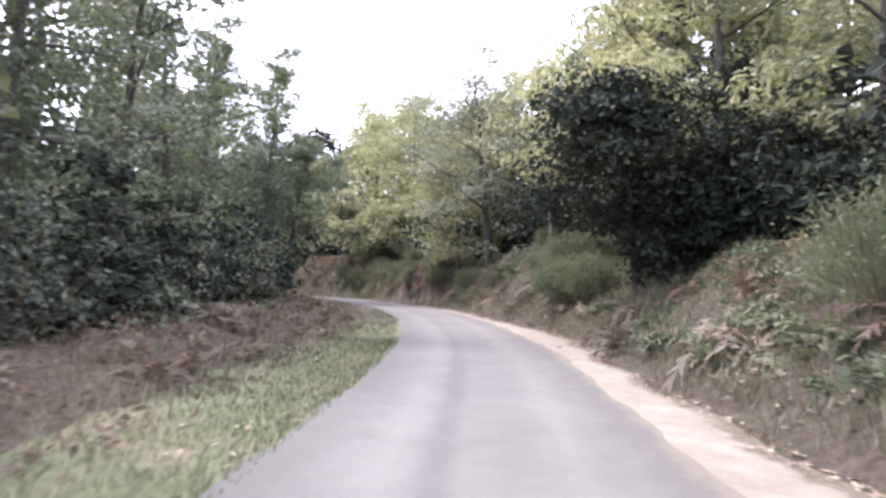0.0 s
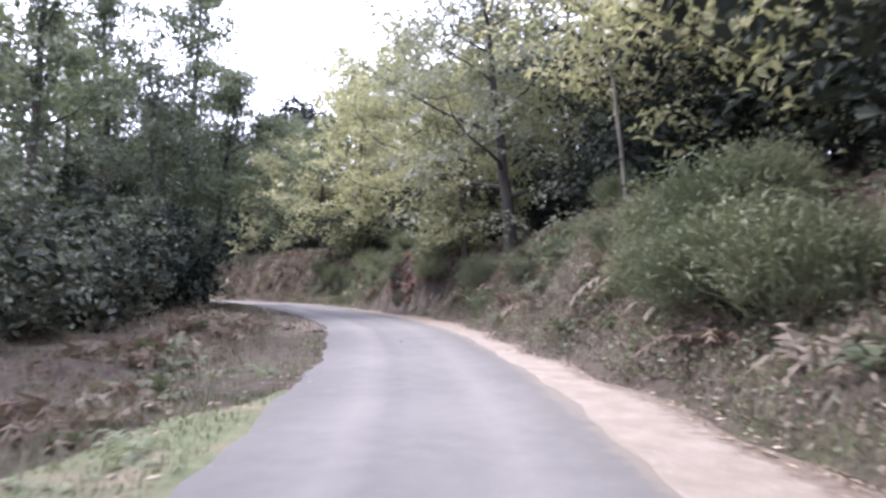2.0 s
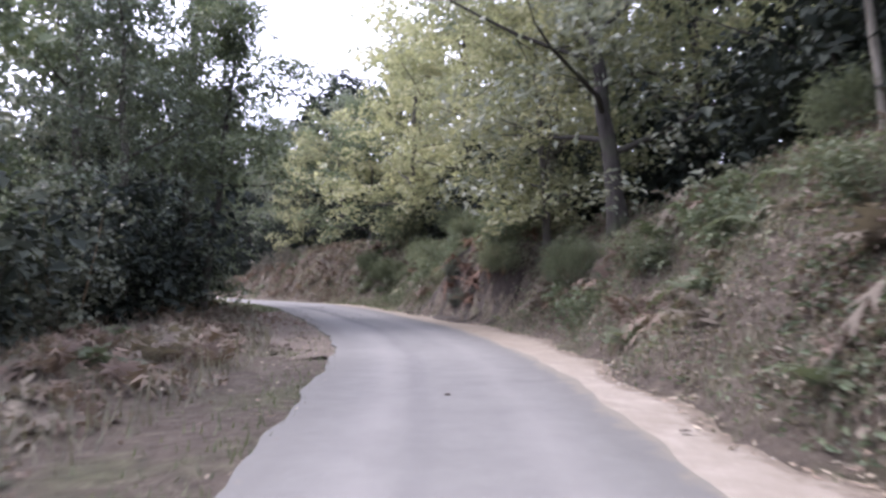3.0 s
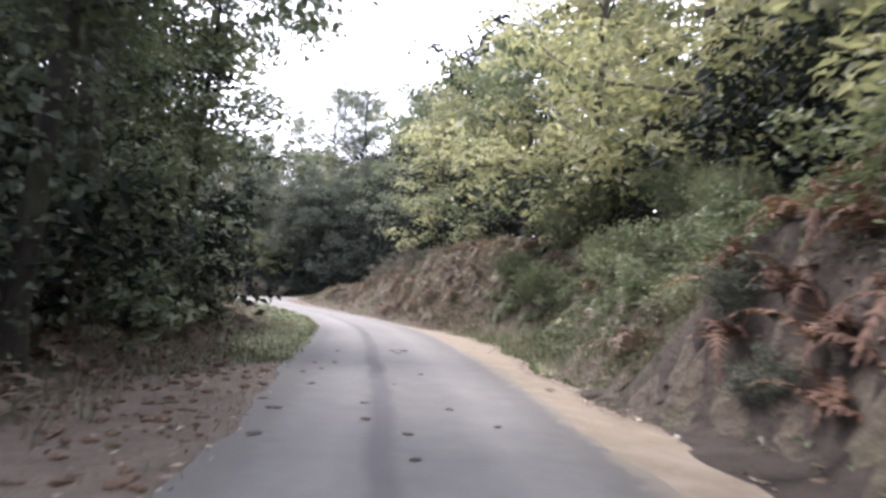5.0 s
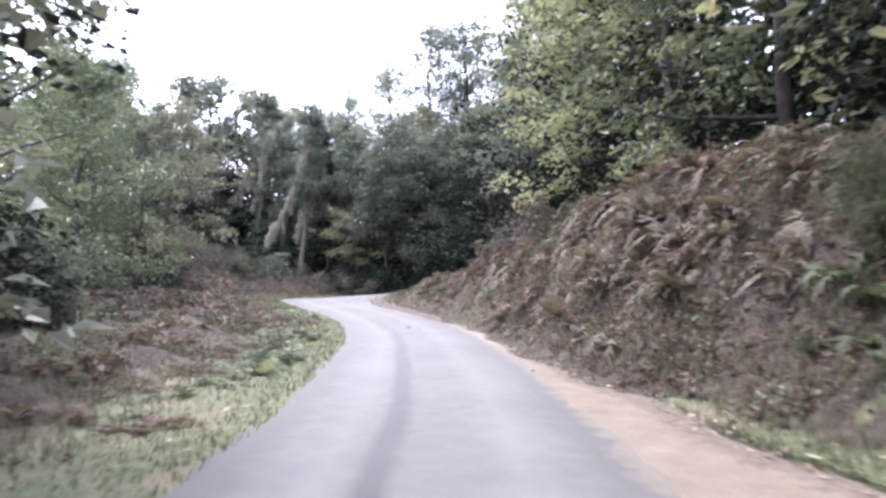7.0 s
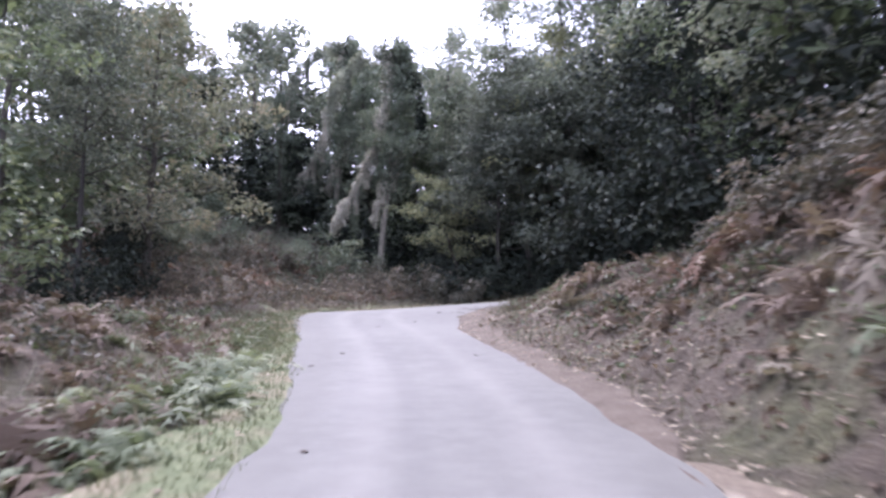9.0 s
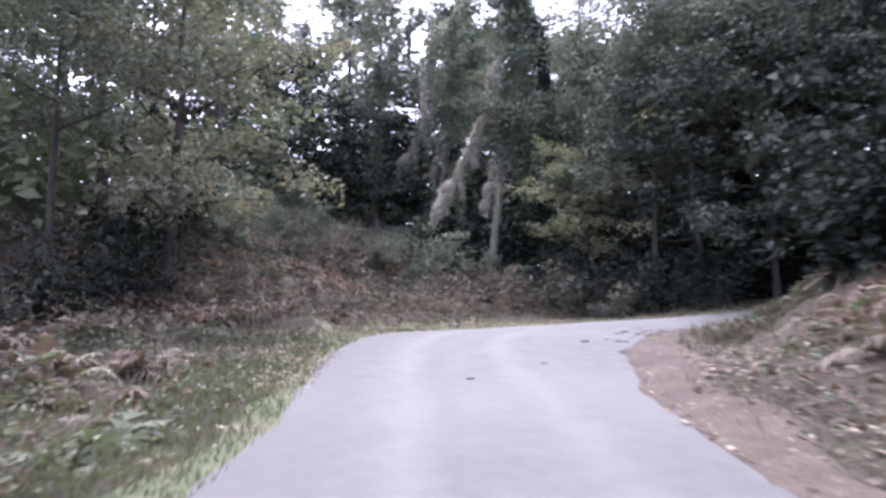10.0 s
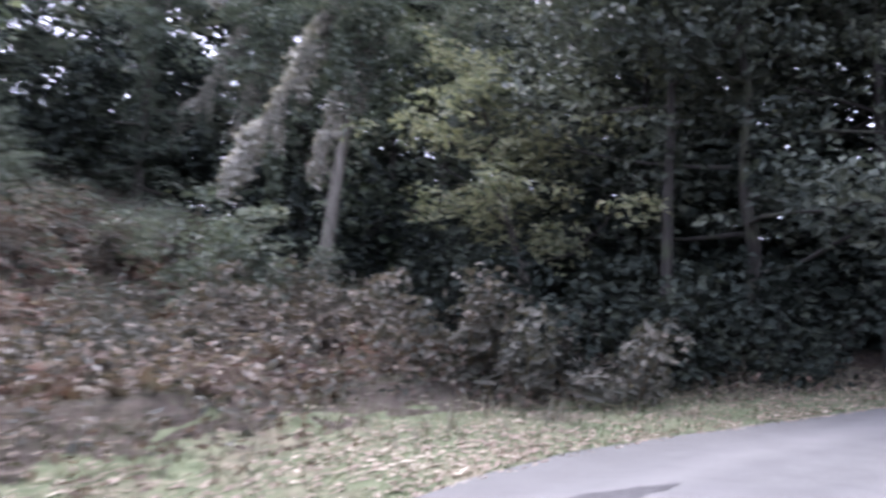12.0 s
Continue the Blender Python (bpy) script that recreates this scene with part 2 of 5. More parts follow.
def soil_build(nt):
    n1, n2, n3 = noise_tex(nt, 26.0, 5.0, 0.65), noise_tex(nt, 0.7, 4.0, 0.55), noise_tex(nt, 5.0, 5.0, 0.6)
    earth = ramp(nt, n3, [(0.3, (0.066, 0.051, 0.039)), (0.55, (0.12, 0.097, 0.074)), (0.75, (0.185, 0.153, 0.113))])
    mossy = ramp(nt, n3, [(0.3, (0.05, 0.065, 0.026)), (0.7, (0.13, 0.145, 0.06))])
    col = mixc(nt, ramp(nt, n2, [(0.5, (0, 0, 0)), (0.68, (0.6, 0.6, 0.6))]), earth, mossy)
    col = mixc(nt, ramp(nt, n1, [(0.35, (0.6, 0.6, 0.6)), (0.55, (0, 0, 0))]), col, (0.055, 0.042, 0.032))
    rough = maths(nt, "ADD", n1, maths(nt, "MULTIPLY", n3, 2.5))
    return surface(nt, col, 0.95, rough, 1.0, 0.12)


M["asphalt"] = material("asphalt", asphalt_build)
M["gravel"] = material("gravel", gravel_build)
M["patch"] = material("patch", lambda nt: surface(nt, ramp(nt, noise_tex(nt, 9.0, 5.0), [(0.3, (0.035, 0.034, 0.033)), (0.7, (0.075, 0.072, 0.07))]), 0.6, noise_tex(nt, 90.0), 0.4, 0.005))
M["soil"] = material("soil", soil_build)
M["stone"] = material("stone", lambda nt: surface(nt, ramp(nt, noise_tex(nt, 18.0, 4.0), [(0.3, (0.22, 0.19, 0.155)), (0.7, (0.42, 0.385, 0.335))]), 0.85, noise_tex(nt, 40.0), 0.5, 0.01))
M["heap"] = material("heap", lambda nt: surface(nt, ramp(nt, noise_tex(nt, 34.0, 4.0), [(0.3, (0.045, 0.03, 0.022)), (0.55, (0.10, 0.066, 0.045)), (0.75, (0.2, 0.145, 0.10))]), 0.9, noise_tex(nt, 60.0), 0.8, 0.015))
M["clod"] = material("clod", lambda nt: surface(nt, ramp(nt, noise_tex(nt, 30.0, 4.0), [(0.3, (0.022, 0.018, 0.015)), (0.7, (0.07, 0.052, 0.04))]), 0.9, noise_tex(nt, 60.0), 0.6, 0.01))


# ---- building helpers ----
def mesh_of(name, verts, faces, mat, smooth=False):
    me = bpy.data.meshes.new(name)
    me.from_pydata(verts if isinstance(verts, list) else verts.tolist(), [], faces if isinstance(faces, list) else faces.tolist())
    me.materials.append(mat)
    if smooth:
        me.polygons.foreach_set("use_smooth", [True] * len(me.polygons))
    me.update()
    return me


def part(name, me, parent, label=""):
    ob = new(name, me)
    ob.parent = parent
    return tagged(ob, label)


class Geo:
    """Gathers vertices and faces of one mesh."""
    def __init__(self):
        self.v, self.f, self.n = [], [], 0

    def add(self, v, f):
        v, f = np.asarray(v, float), np.asarray(f, int)
        self.v.append(v)
        self.f.extend((f + self.n).tolist())
        self.n += len(v)

    def mesh(self, name, mat, smooth=False):
        return mesh_of(name, np.concatenate(self.v), self.f, mat, smooth)


def tube(geo, path, radii, sides=7):
    path = [Vector(p) for p in path]
    rings = []
    for i, p in enumerate(path):
        d = (path[min(i + 1, len(path) - 1)] - path[max(i - 1, 0)]).normalized()
        a = d.orthogonal().normalized() if i == 0 else (a - d * a.dot(d)).normalized()
        b = d.cross(a)
        rings += [p + (a * math.cos(2 * math.pi * k / sides) + b * math.sin(2 * math.pi * k / sides)) * radii[i] for k in range(sides)]
    f = [(i * sides + k, i * sides + (k + 1) % sides, (i + 1) * sides + (k + 1) % sides, (i + 1) * sides + k) for i in range(len(path) - 1) for k in range(sides)]
    geo.add([tuple(r) for r in rings], f)


def leaf_arrays(rng, centres, size, droop=0.25, width=0.55, outward=None):
    """Folded rhombic leaves at the given centres: four corners and two triangles each."""
    n = len(centres)
    face = rng.normal(0, 0.55, (n, 3)) + np.array([0, 0, 0.75])
    if outward is not None:
        face = face + outward * 0.9
    face /= np.linalg.norm(face, axis=1, keepdims=True)
    ang = rng.uniform(0, 2 * np.pi, n)
    fwd = np.stack([np.cos(ang), np.sin(ang), np.full(n, -droop)], 1)
    fwd -= face * (fwd * face).sum(1, keepdims=True)
    fwd /= np.linalg.norm(fwd, axis=1, keepdims=True)
    side = np.cross(face, fwd)
    ln = size * rng.uniform(0.65, 1.35, n)[:, None]
    w = ln * width * 0.5
    base, tip = centres - fwd * ln * 0.5, centres + fwd * ln * 0.5 - face * ln * 0.12
    mid = centres - fwd * ln * 0.06
    l, r = mid + side * w + face * w * 0.35, mid - side * w + face * w * 0.35
    v = np.stack([base, r, tip, l], 1).reshape(-1, 3)
    k = np.arange(n)[:, None] * 4
    return v, np.concatenate([k + [0, 1, 2], k + [0, 2, 3]])


def leaf_mesh(name, rng, centres, size, mat, droop=0.25, width=0.55, outward=None):
    v, f = leaf_arrays(rng, centres, size, droop, width, outward)
    return mesh_of(name, v, f, mat)


def pads(rng, counts, centres, sizes, flat, shell):
    """Places in leaf pads, and the way outward from each pad's heart."""
    pos, out = [], []
    for n, c, r in zip(counts, centres, sizes):
        d = rng.normal(size=(int(n), 3))
        d[:, 2] = np.where(rng.random(int(n)) < 0.6, np.abs(d[:, 2]), d[:, 2])
        d /= np.linalg.norm(d, axis=1, keepdims=True)
        pos.append(np.asarray(c) + d * (rng.uniform(shell, 1, int(n)) ** 0.6)[:, None] * r * np.array([1, 1, flat]))
        out.append(d)
    return np.concatenate(pos), np.concatenate(out)


# ---- the lie of the land: centre line of the road with its heights ----
LINE = [(-0.2, -45, -0.6), (-0.15, -25, -0.4), (-0.1, -10, -0.15), (0.05, 0, 0), (0.3, 5, 0.1), (0.55, 10, 0.2), (0.65, 15, 0.28), (0.5, 20, 0.34), (0.15, 25, 0.41),
        (-0.4, 29.5, 0.48), (-1.3, 34.5, 0.57), (-2.8, 39.5, 0.68), (-4.8, 44, 0.80), (-7, 48.6, 0.91), (-9.4, 53.4, 0.95), (-12, 58.4, 0.95), (-15.1, 63.6, 0.94),
        (-18.7, 69, 0.94), (-22.3, 73.6, 0.95), (-26, 77.5, 1.05), (-29.8, 80.9, 1.18), (-32.9, 83.4, 1.30), (-35.2, 85.6, 1.42), (-36.5, 88.2, 1.48), (-36.6, 91.0, 1.52),
        (-35.5, 94.2, 1.62), (-33.0, 97.6, 1.82), (-29, 100.5, 2.15), (-22, 103.2, 2.75), (-12, 105.2, 3.7), (0, 107, 5.2), (20, 108, 6.5)]
HALF = 1.65


def spline(points, step=0.25):
    p = np.array(points, float)
    p = np.vstack([2 * p[0] - p[1], p, 2 * p[-1] - p[-2]])
    out = []
    for i in range(1, len(p) - 2):
        n = max(2, int(np.linalg.norm(p[i + 1] - p[i]) / step))
        t = np.linspace(0, 1, n, endpoint=False)[:, None]
        a, b, c, d = p[i - 1], p[i], p[i + 1], p[i + 2]
        out.append(0.5 * (2 * b + (c - a) * t + (2 * a - 5 * b + 4 * c - d) * t ** 2 + (3 * b - a - 3 * c + d) * t ** 3))
    return np.vstack(out)


CL = spline(LINE)
TAN = np.gradient(CL[:, :2], axis=0)
TAN /= np.linalg.norm(TAN, axis=1, keepdims=True)
RIGHT = np.stack([TAN[:, 1], -TAN[:, 0]], 1)
ARC = np.concatenate([[0], np.cumsum(np.linalg.norm(np.diff(CL[:, :2], axis=0), axis=1))])
ARC -= ARC[np.argmin(np.abs(CL[:, 1]) + 99 * (CL[:, 0] > 5))]


def sd(xy):
    """Along the road from its start, across it (right is plus), and the road's height there."""
    xy = np.atleast_2d(np.asarray(xy, float))
    s, d, zr = np.empty(len(xy)), np.empty(len(xy)), np.empty(len(xy))
    for i in range(0, len(xy), 4000):
        q = xy[i:i + 4000]
        dist = (q[:, :1] - CL[None, :, 0]) ** 2 + (q[:, 1:] - CL[None, :, 1]) ** 2
        k = dist.argmin(1)
        off = q - CL[k, :2]
        s[i:i + 4000], zr[i:i + 4000] = ARC[k], CL[k, 2]
        d[i:i + 4000] = np.sign((off * RIGHT[k]).sum(1) + 1e-9) * np.sqrt(dist.min(1))
    return s, d, zr - camber(s, d)


def camber(s, d):
    """How far the road falls away towards the outside of the last bend."""
    return 0.07 * np.clip(0.4 - d, 0, 2.4) * smooth(97.5, 101.5, s) * (1 - smooth(106, 110, s))


def offset(s, d):
    """Places at s metres along the road and d metres to the right of its middle, for whole arrays."""
    s = np.asarray(s, float)
    q = np.stack([np.interp(s, ARC, CL[:, 0]), np.interp(s, ARC, CL[:, 1])], 1)
    r = np.stack([np.interp(s, ARC, RIGHT[:, 0]), np.interp(s, ARC, RIGHT[:, 1])], 1)
    return q + r * np.asarray(d, float)[:, None]


def smooth(a, b, x):
    t = np.clip((x - a) / (b - a), 0, 1)
    return t * t * (3 - 2 * t)


def wave(x, y, seed=0.0):
    """Smooth noise between -1 and 1, about one lump to the unit square."""
    xi, yi = np.floor(x), np.floor(y)
    u, v = x - xi, y - yi
    u, v = u * u * (3 - 2 * u), v * v * (3 - 2 * v)

    def corner(p, q):
        h = np.sin(p * 127.1 + q * 311.7 + seed * 74.7) * 43758.5453
        return (h - np.floor(h)) * 2 - 1
    return (corner(xi, yi) * (1 - u) + corner(xi + 1, yi) * u) * (1 - v) + (corner(xi, yi + 1) * (1 - u) + corner(xi + 1, yi + 1) * u) * v


def gravel_width(s):
    return 0.95 + 0.25 * np.sin(s * 0.33 + 1) + 0.12 * np.sin(s * 1.7) - 0.75 * smooth(60, 76, s)


def setback(s):
    """A grassy bay, and a gentle leafy foot before the last bend, where the bank stands further off."""
    return 1.7 * np.exp(-((s - 57.0) / 4.5) ** 2) + 1.7 * np.exp(-((s - 89.5) / 6.0) ** 2)


def apron(s):
    """The road widens on the inside of the last bend."""
    return 1.6 * smooth(88.5, 98, s) * (1 - smooth(104, 112, s))


def widen(s):
    """A little more asphalt on the outside, before the last bend."""
    return 0.32 * smooth(80, 88, s) * (1 - smooth(101, 108, s))


def height(x, y):
    x, y = np.asarray(x, float), np.asarray(y, float)
    s, d, zr = sd(np.stack([x.ravel(), y.ravel()], 1))
    xr, yr = x.ravel(), y.ravel()
    a = np.abs(d) - HALF
    fine = wave(xr * 0.8, yr * 0.8, 3.0) * 0.12 + wave(xr * 1.5, yr * 1.5, 5.0) * 0.11
    big = wave(xr * 0.22, yr * 0.22, 1.0) + 0.6 * wave(xr * 0.45, yr * 0.45, 2.0)
    # right: gravel strip, cut bank, wooded hill
    b = np.maximum(a - gravel_width(s) - 0.25 - apron(s) - setback(s), 0)
    mild = np.clip(a - gravel_width(s) - 0.1, 0, 2) * setback(s) * 0.11
    tall = 1.9 + 0.7 * smooth(20, 29, s) + 0.1 * smooth(42, 50, s) + 0.3 * smooth(62, 70, s) - 0.75 * smooth(75, 85, s) - 1.1 * smooth(80, 91, s) - 0.75 * smooth(92, 100, s)
    cut = smooth(41.3, 43, s) * (1 - smooth(46.4, 48.4, s))
    climb = smooth(-0.3, 3.0, b) * smooth(0, 0.5, b) * (1 - cut) + smooth(0.25, 1.75, b) * cut
    right = mild - 0.02 - 0.015 * np.clip(a, 0, 2) + tall * climb + (0.24 - 0.16 * smooth(80, 95, s)) * np.clip(b - 2.0, 0, 22) + (0.25 * big + fine * 2.4) * smooth(0.1, 2.5, b)
    # left: grass shoulder, bracken, falling wood; past the valley a rising slope
    a = np.where(d < 0, a - widen(s), a)
    l = np.maximum(a - 1.5, 0)
    fall = -0.12 * np.clip(l - 5, 0, 30) - 0.05 * smooth(0, 1, a)
    rise = 0.13 * np.clip(l - 1.6, 0, 7) * (1 - smooth(90, 97, s))
    turn = smooth(66, 84, s)
    left = -0.02 - 0.025 * np.clip(a, 0, 1.5) + 0.25 * smooth(0.3, 2.5, l) + fall * (1 - turn) + rise * turn + (0.18 * big + fine * 1.4) * smooth(0.0, 2.0, l)
    # outside of the last bend a long spur climbs to the south-west
    spur = np.maximum(0.365 * (-46.2 - xr) + 0.114 * (91.3 - yr), 0)
    hill = np.minimum(spur, 5.6) + 0.12 * np.clip(spur - 5.6, 0, 30) + 0.35 * (1 - np.exp(-spur * 2)) * big
    left = left + hill * smooth(60, 78, s)
    h = np.where(d > 0, right, left)
    h = np.where(a < 0.05, -0.07, np.where(d > 0, h - 0.05 * (1 - smooth(0.0, 0.3, b)) * (1 - 0.8 * smooth(78, 82, s)), h + fine * 0.25 * smooth(0.2, 0.8, a)))
    far = smooth(80, 500, np.abs(d))
    return (zr + h * (1 - far) + 6 * far).reshape(x.shape)


def ground_z(x, y):
    return float(height(np.array([x]), np.array([y]))[0])


def spread(lo, hi, step, reach):
    k, left, right_ = np.arange(lo, hi + step * 0.5, step), [], []
    q, w = step, 0.0
    while w < reach:
        q *= 1.28
        w += q
        left.append(lo - w)
        right_.append(hi + w)
    return np.concatenate([left[::-1], k, right_])


gx, gy = spread(-58, 12, 0.47, 2500), spread(-4, 112, 0.47, 2500)
XX, YY = np.meshgrid(gx, gy)
ZZ = height(XX, YY)
idx = np.arange(XX.size).reshape(XX.shape)
quads = np.stack([idx[:-1, :-1], idx[:-1, 1:], idx[1:, 1:], idx[1:, :-1]], -1).reshape(-1, 4)
ground = new("ground", mesh_of("ground", np.stack([XX.ravel(), YY.ravel(), ZZ.ravel()], 1), quads, M["soil"], True))
tagged(ground, "brown wooded hillside soil with moss and roots", "ground", kind="structure")


def strip(name, mat, s0, s1, inner, outer, z_in, z_out, rows=14, skirt=0.08, share=False):
    """A strip of surface that follows the road between two offsets, with a turned-down rim."""
    keep = np.where((ARC >= s0) & (ARC <= s1))[0]
    s = ARC[keep]
    lo, hi = inner(s), outer(s)
    v, uv = [], []
    for j in range(rows + 3):
        t = np.clip((j - 1) / rows, 0, 1)
        off = lo + (hi - lo) * t
        z = CL[keep, 2] - camber(s, off) + z_in + (z_out - z_in) * t - (skirt if j in (0, rows + 2) else 0)
        v.append(np.column_stack([CL[keep, :2] + RIGHT[keep] * off[:, None], z]))
        uv.append(np.column_stack([s, 0 * off + t if share else off]))
    n, m = len(keep), rows + 3
    v, uv = np.stack(v, 1).reshape(-1, 3), np.stack(uv, 1).reshape(-1, 2)
    i = np.arange(n * m).reshape(n, m)
    f = np.stack([i[:-1, :-1], i[:-1, 1:], i[1:, 1:], i[1:, :-1]], -1).reshape(-1, 4)
    me = mesh_of(name, v, f, mat, False)
    layer = me.uv_layers.new(name="UVMap")
    layer.data.foreach_set("uv", uv[f.ravel()].ravel())
    return new(name, me)


def ragged(s, seed, amp):
    return amp * (np.sin(s * 2.1 + seed) * 0.5 + np.sin(s * 5.3 + seed * 2) * 0.3 + np.sin(s * 0.7 + seed) * 0.6)


road = strip("road", M["asphalt"], -44, 175, lambda s: -HALF - widen(s) + ragged(s, 1, 0.08), lambda s: HALF + ragged(s, 4, 0.07) * (1 - 0.85 * smooth(80, 90, s)) + apron(s), 0.0, 0.0)
tagged(road, "narrow pale grey worn asphalt country road", "road", kind="structure")
verge = strip("gravel_verge", M["gravel"], -44, 80, lambda s: HALF - 0.12 + 0 * s, lambda s: HALF + gravel_width(s) + 0.14 + ragged(s, 7, 0.07), -0.012, -0.07, 8, share=True)
tagged(verge, "pale sandy gravel strip beside the asphalt", "verge", kind="structure")


def turf_build(nt):
    n1, n2, n3 = noise_tex(nt, 40.0, 4.0, 0.7), noise_tex(nt, 1.1, 4.0, 0.6), noise_tex(nt, 6.0, 4.0, 0.6)
    col = ramp(nt, n3, [(0.3, (0.075, 0.095, 0.045)), (0.6, (0.135, 0.15, 0.08)), (0.8, (0.20, 0.195, 0.12))])
    col = mixc(nt, ramp(nt, n2, [(0.48, (0, 0, 0)), (0.68, (0.8, 0.8, 0.8))]), col, (0.20, 0.16, 0.115))
    col = mixc(nt, ramp(nt, n1, [(0.3, (0.6, 0.6, 0.6)), (0.5, (0, 0, 0))]), col, (0.05, 0.055, 0.03))
    return surface(nt, col, 0.95, n1, 0.8, 0.03)


M["turf"] = material("turf", turf_build)


def turf_width(s):
    """How far the short grass reaches from the asphalt on the left."""
    w = 1.9 * (1 - smooth(12, 26, s)) + 0.35 * smooth(8, 20, s) * (1 - smooth(21, 26, s)) + 2.0 * smooth(50, 56, s) * (1 - smooth(66, 72, s)) + 1.0 * smooth(64, 70, s) * (1 - 0.92 * smooth(85, 91, s))
    return 0.25 - 0.7 * smooth(22, 26, s) * (1 - smooth(47, 52, s)) + w + 2.7 * smooth(95.5, 99.5, s) * (1 - smooth(106, 110, s))


def lie_on(name, mat, s0, s1, inner, outer, lift, step=0.3, rows=9, both=False):
    """A thin sheet that lies on the ground between two offsets from the road's middle."""
    ss = np.arange(s0, s1, step)
    k = np.searchsorted(ARC, ss).clip(0, len(ARC) - 1)
    lo, hi = inner(ss), outer(ss)
    v = []
    for j in range(rows + 1):
        off = lo + (hi - lo) * j / rows
        p = CL[k, :2] + RIGHT[k] * off[:, None]
        z = np.maximum(height(p[:, 0], p[:, 1]), CL[k, 2] - camber(ss, off) - 0.05) + lift * (1 - (abs(2 * j / rows - 1) if both else j / rows) ** 4 * 1.6)
        v.append(np.column_stack([p, z]))
    n, m = len(ss), rows + 1
    i = np.arange(n * m).reshape(n, m)
    f = np.stack([i[:-1, :-1], i[1:, :-1], i[1:, 1:], i[:-1, 1:]], -1).reshape(-1, 4)
    return new(name, mesh_of(name, np.stack(v, 1).reshape(-1, 3), f, mat, True))


tagged(lie_on("grass_shoulder", M["turf"], -10, 111, lambda s: -HALF - widen(s) + 0.08, lambda s: -HALF - widen(s) - turf_width(s) + ragged(s, 3, 0.18), 0.03), "short green turf beside the asphalt", "verge", kind="structure")


M["dirt"] = material("dirt", lambda nt: surface(nt, mixc(nt, ramp(nt, noise_tex(nt, 30.0, 5.0, 0.7), [(0.35, (0.7, 0.7, 0.7)), (0.55, (0, 0, 0))]), ramp(nt, noise_tex(nt, 2.6, 5.0, 0.6), [(0.3, (0.075, 0.058, 0.045)), (0.7, (0.135, 0.11, 0.086))]), (0.05, 0.039, 0.031)), 0.95, noise_tex(nt, 22.0, 5.0, 0.65), 0.9, 0.04))
tagged(lie_on("earth_shoulder", M["dirt"], 35, 50.5, lambda s: -HALF + 0.06, lambda s: -HALF - 0.5 - 1.7 * smooth(35, 41, s) * (1 - smooth(47, 50.5, s)) + ragged(s, 6, 0.2), 0.02), "bare trodden brown earth beside the asphalt", "verge", kind="structure")
tagged(lie_on("earth_foot", M["dirt"], 79, 108, lambda s: HALF + apron(s) - 0.22 + ragged(s, 2, 0.08), lambda s: HALF + apron(s) + 0.1 + (gravel_width(s) + 0.6) * smooth(79, 84, s) * (1 - smooth(103, 108, s)) + ragged(s, 8, 0.12), 0.05, rows=8, both=True), "brown washed-down earth along the inside of the bend", "verge", kind="structure")
# Dark soil, its colour lowered further for the shade under the brow.
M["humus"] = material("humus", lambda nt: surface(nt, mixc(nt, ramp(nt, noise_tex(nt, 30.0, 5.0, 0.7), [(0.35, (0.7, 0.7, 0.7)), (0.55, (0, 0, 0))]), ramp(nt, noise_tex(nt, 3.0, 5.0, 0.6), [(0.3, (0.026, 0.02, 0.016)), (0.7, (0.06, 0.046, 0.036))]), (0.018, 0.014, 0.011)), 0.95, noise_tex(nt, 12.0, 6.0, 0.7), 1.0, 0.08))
tagged(lie_on("earth_face", M["humus"], 41.4, 48.2, lambda s: HALF + gravel_width(s) + 0.15 - 0.5 * smooth(42, 43.4, s) * (1 - smooth(44.6, 45.8, s)) + ragged(s, 4, 0.22), lambda s: HALF + gravel_width(s) + 0.3 + 2.6 * smooth(41.4, 42.6, s) * (1 - smooth(46.4, 48.2, s)) + ragged(s, 7, 0.15), 0.05, 0.2, both=True), "dark bare earth in the undercut bank, coloured darker for shade", "earth", kind="structure")
tagged(lie_on("grass_bay", M["turf"], 50, 64, lambda s: HALF + gravel_width(s) + 0.2 + ragged(s, 9, 0.1), lambda s: HALF + gravel_width(s) + 0.4 + setback(s) * 1.25 + ragged(s, 5, 0.15), 0.03, both=True), "pale green grass below the bank", "verge", kind="structure")


# ---- trees ----
def limb_path(rng, start, direction, length, bend=0.25, lift=0.15, steps=6):
    p, d, out = Vector(start), Vector(direction).normalized(), []
    for i in range(steps + 1):
        out.append(p.copy())
        d = (d + Vector(rng.normal(0, bend, 3)) * 0.5 + Vector((0, 0, lift)) * 0.3).normalized()
        p = p + d * (length / steps)
    return out


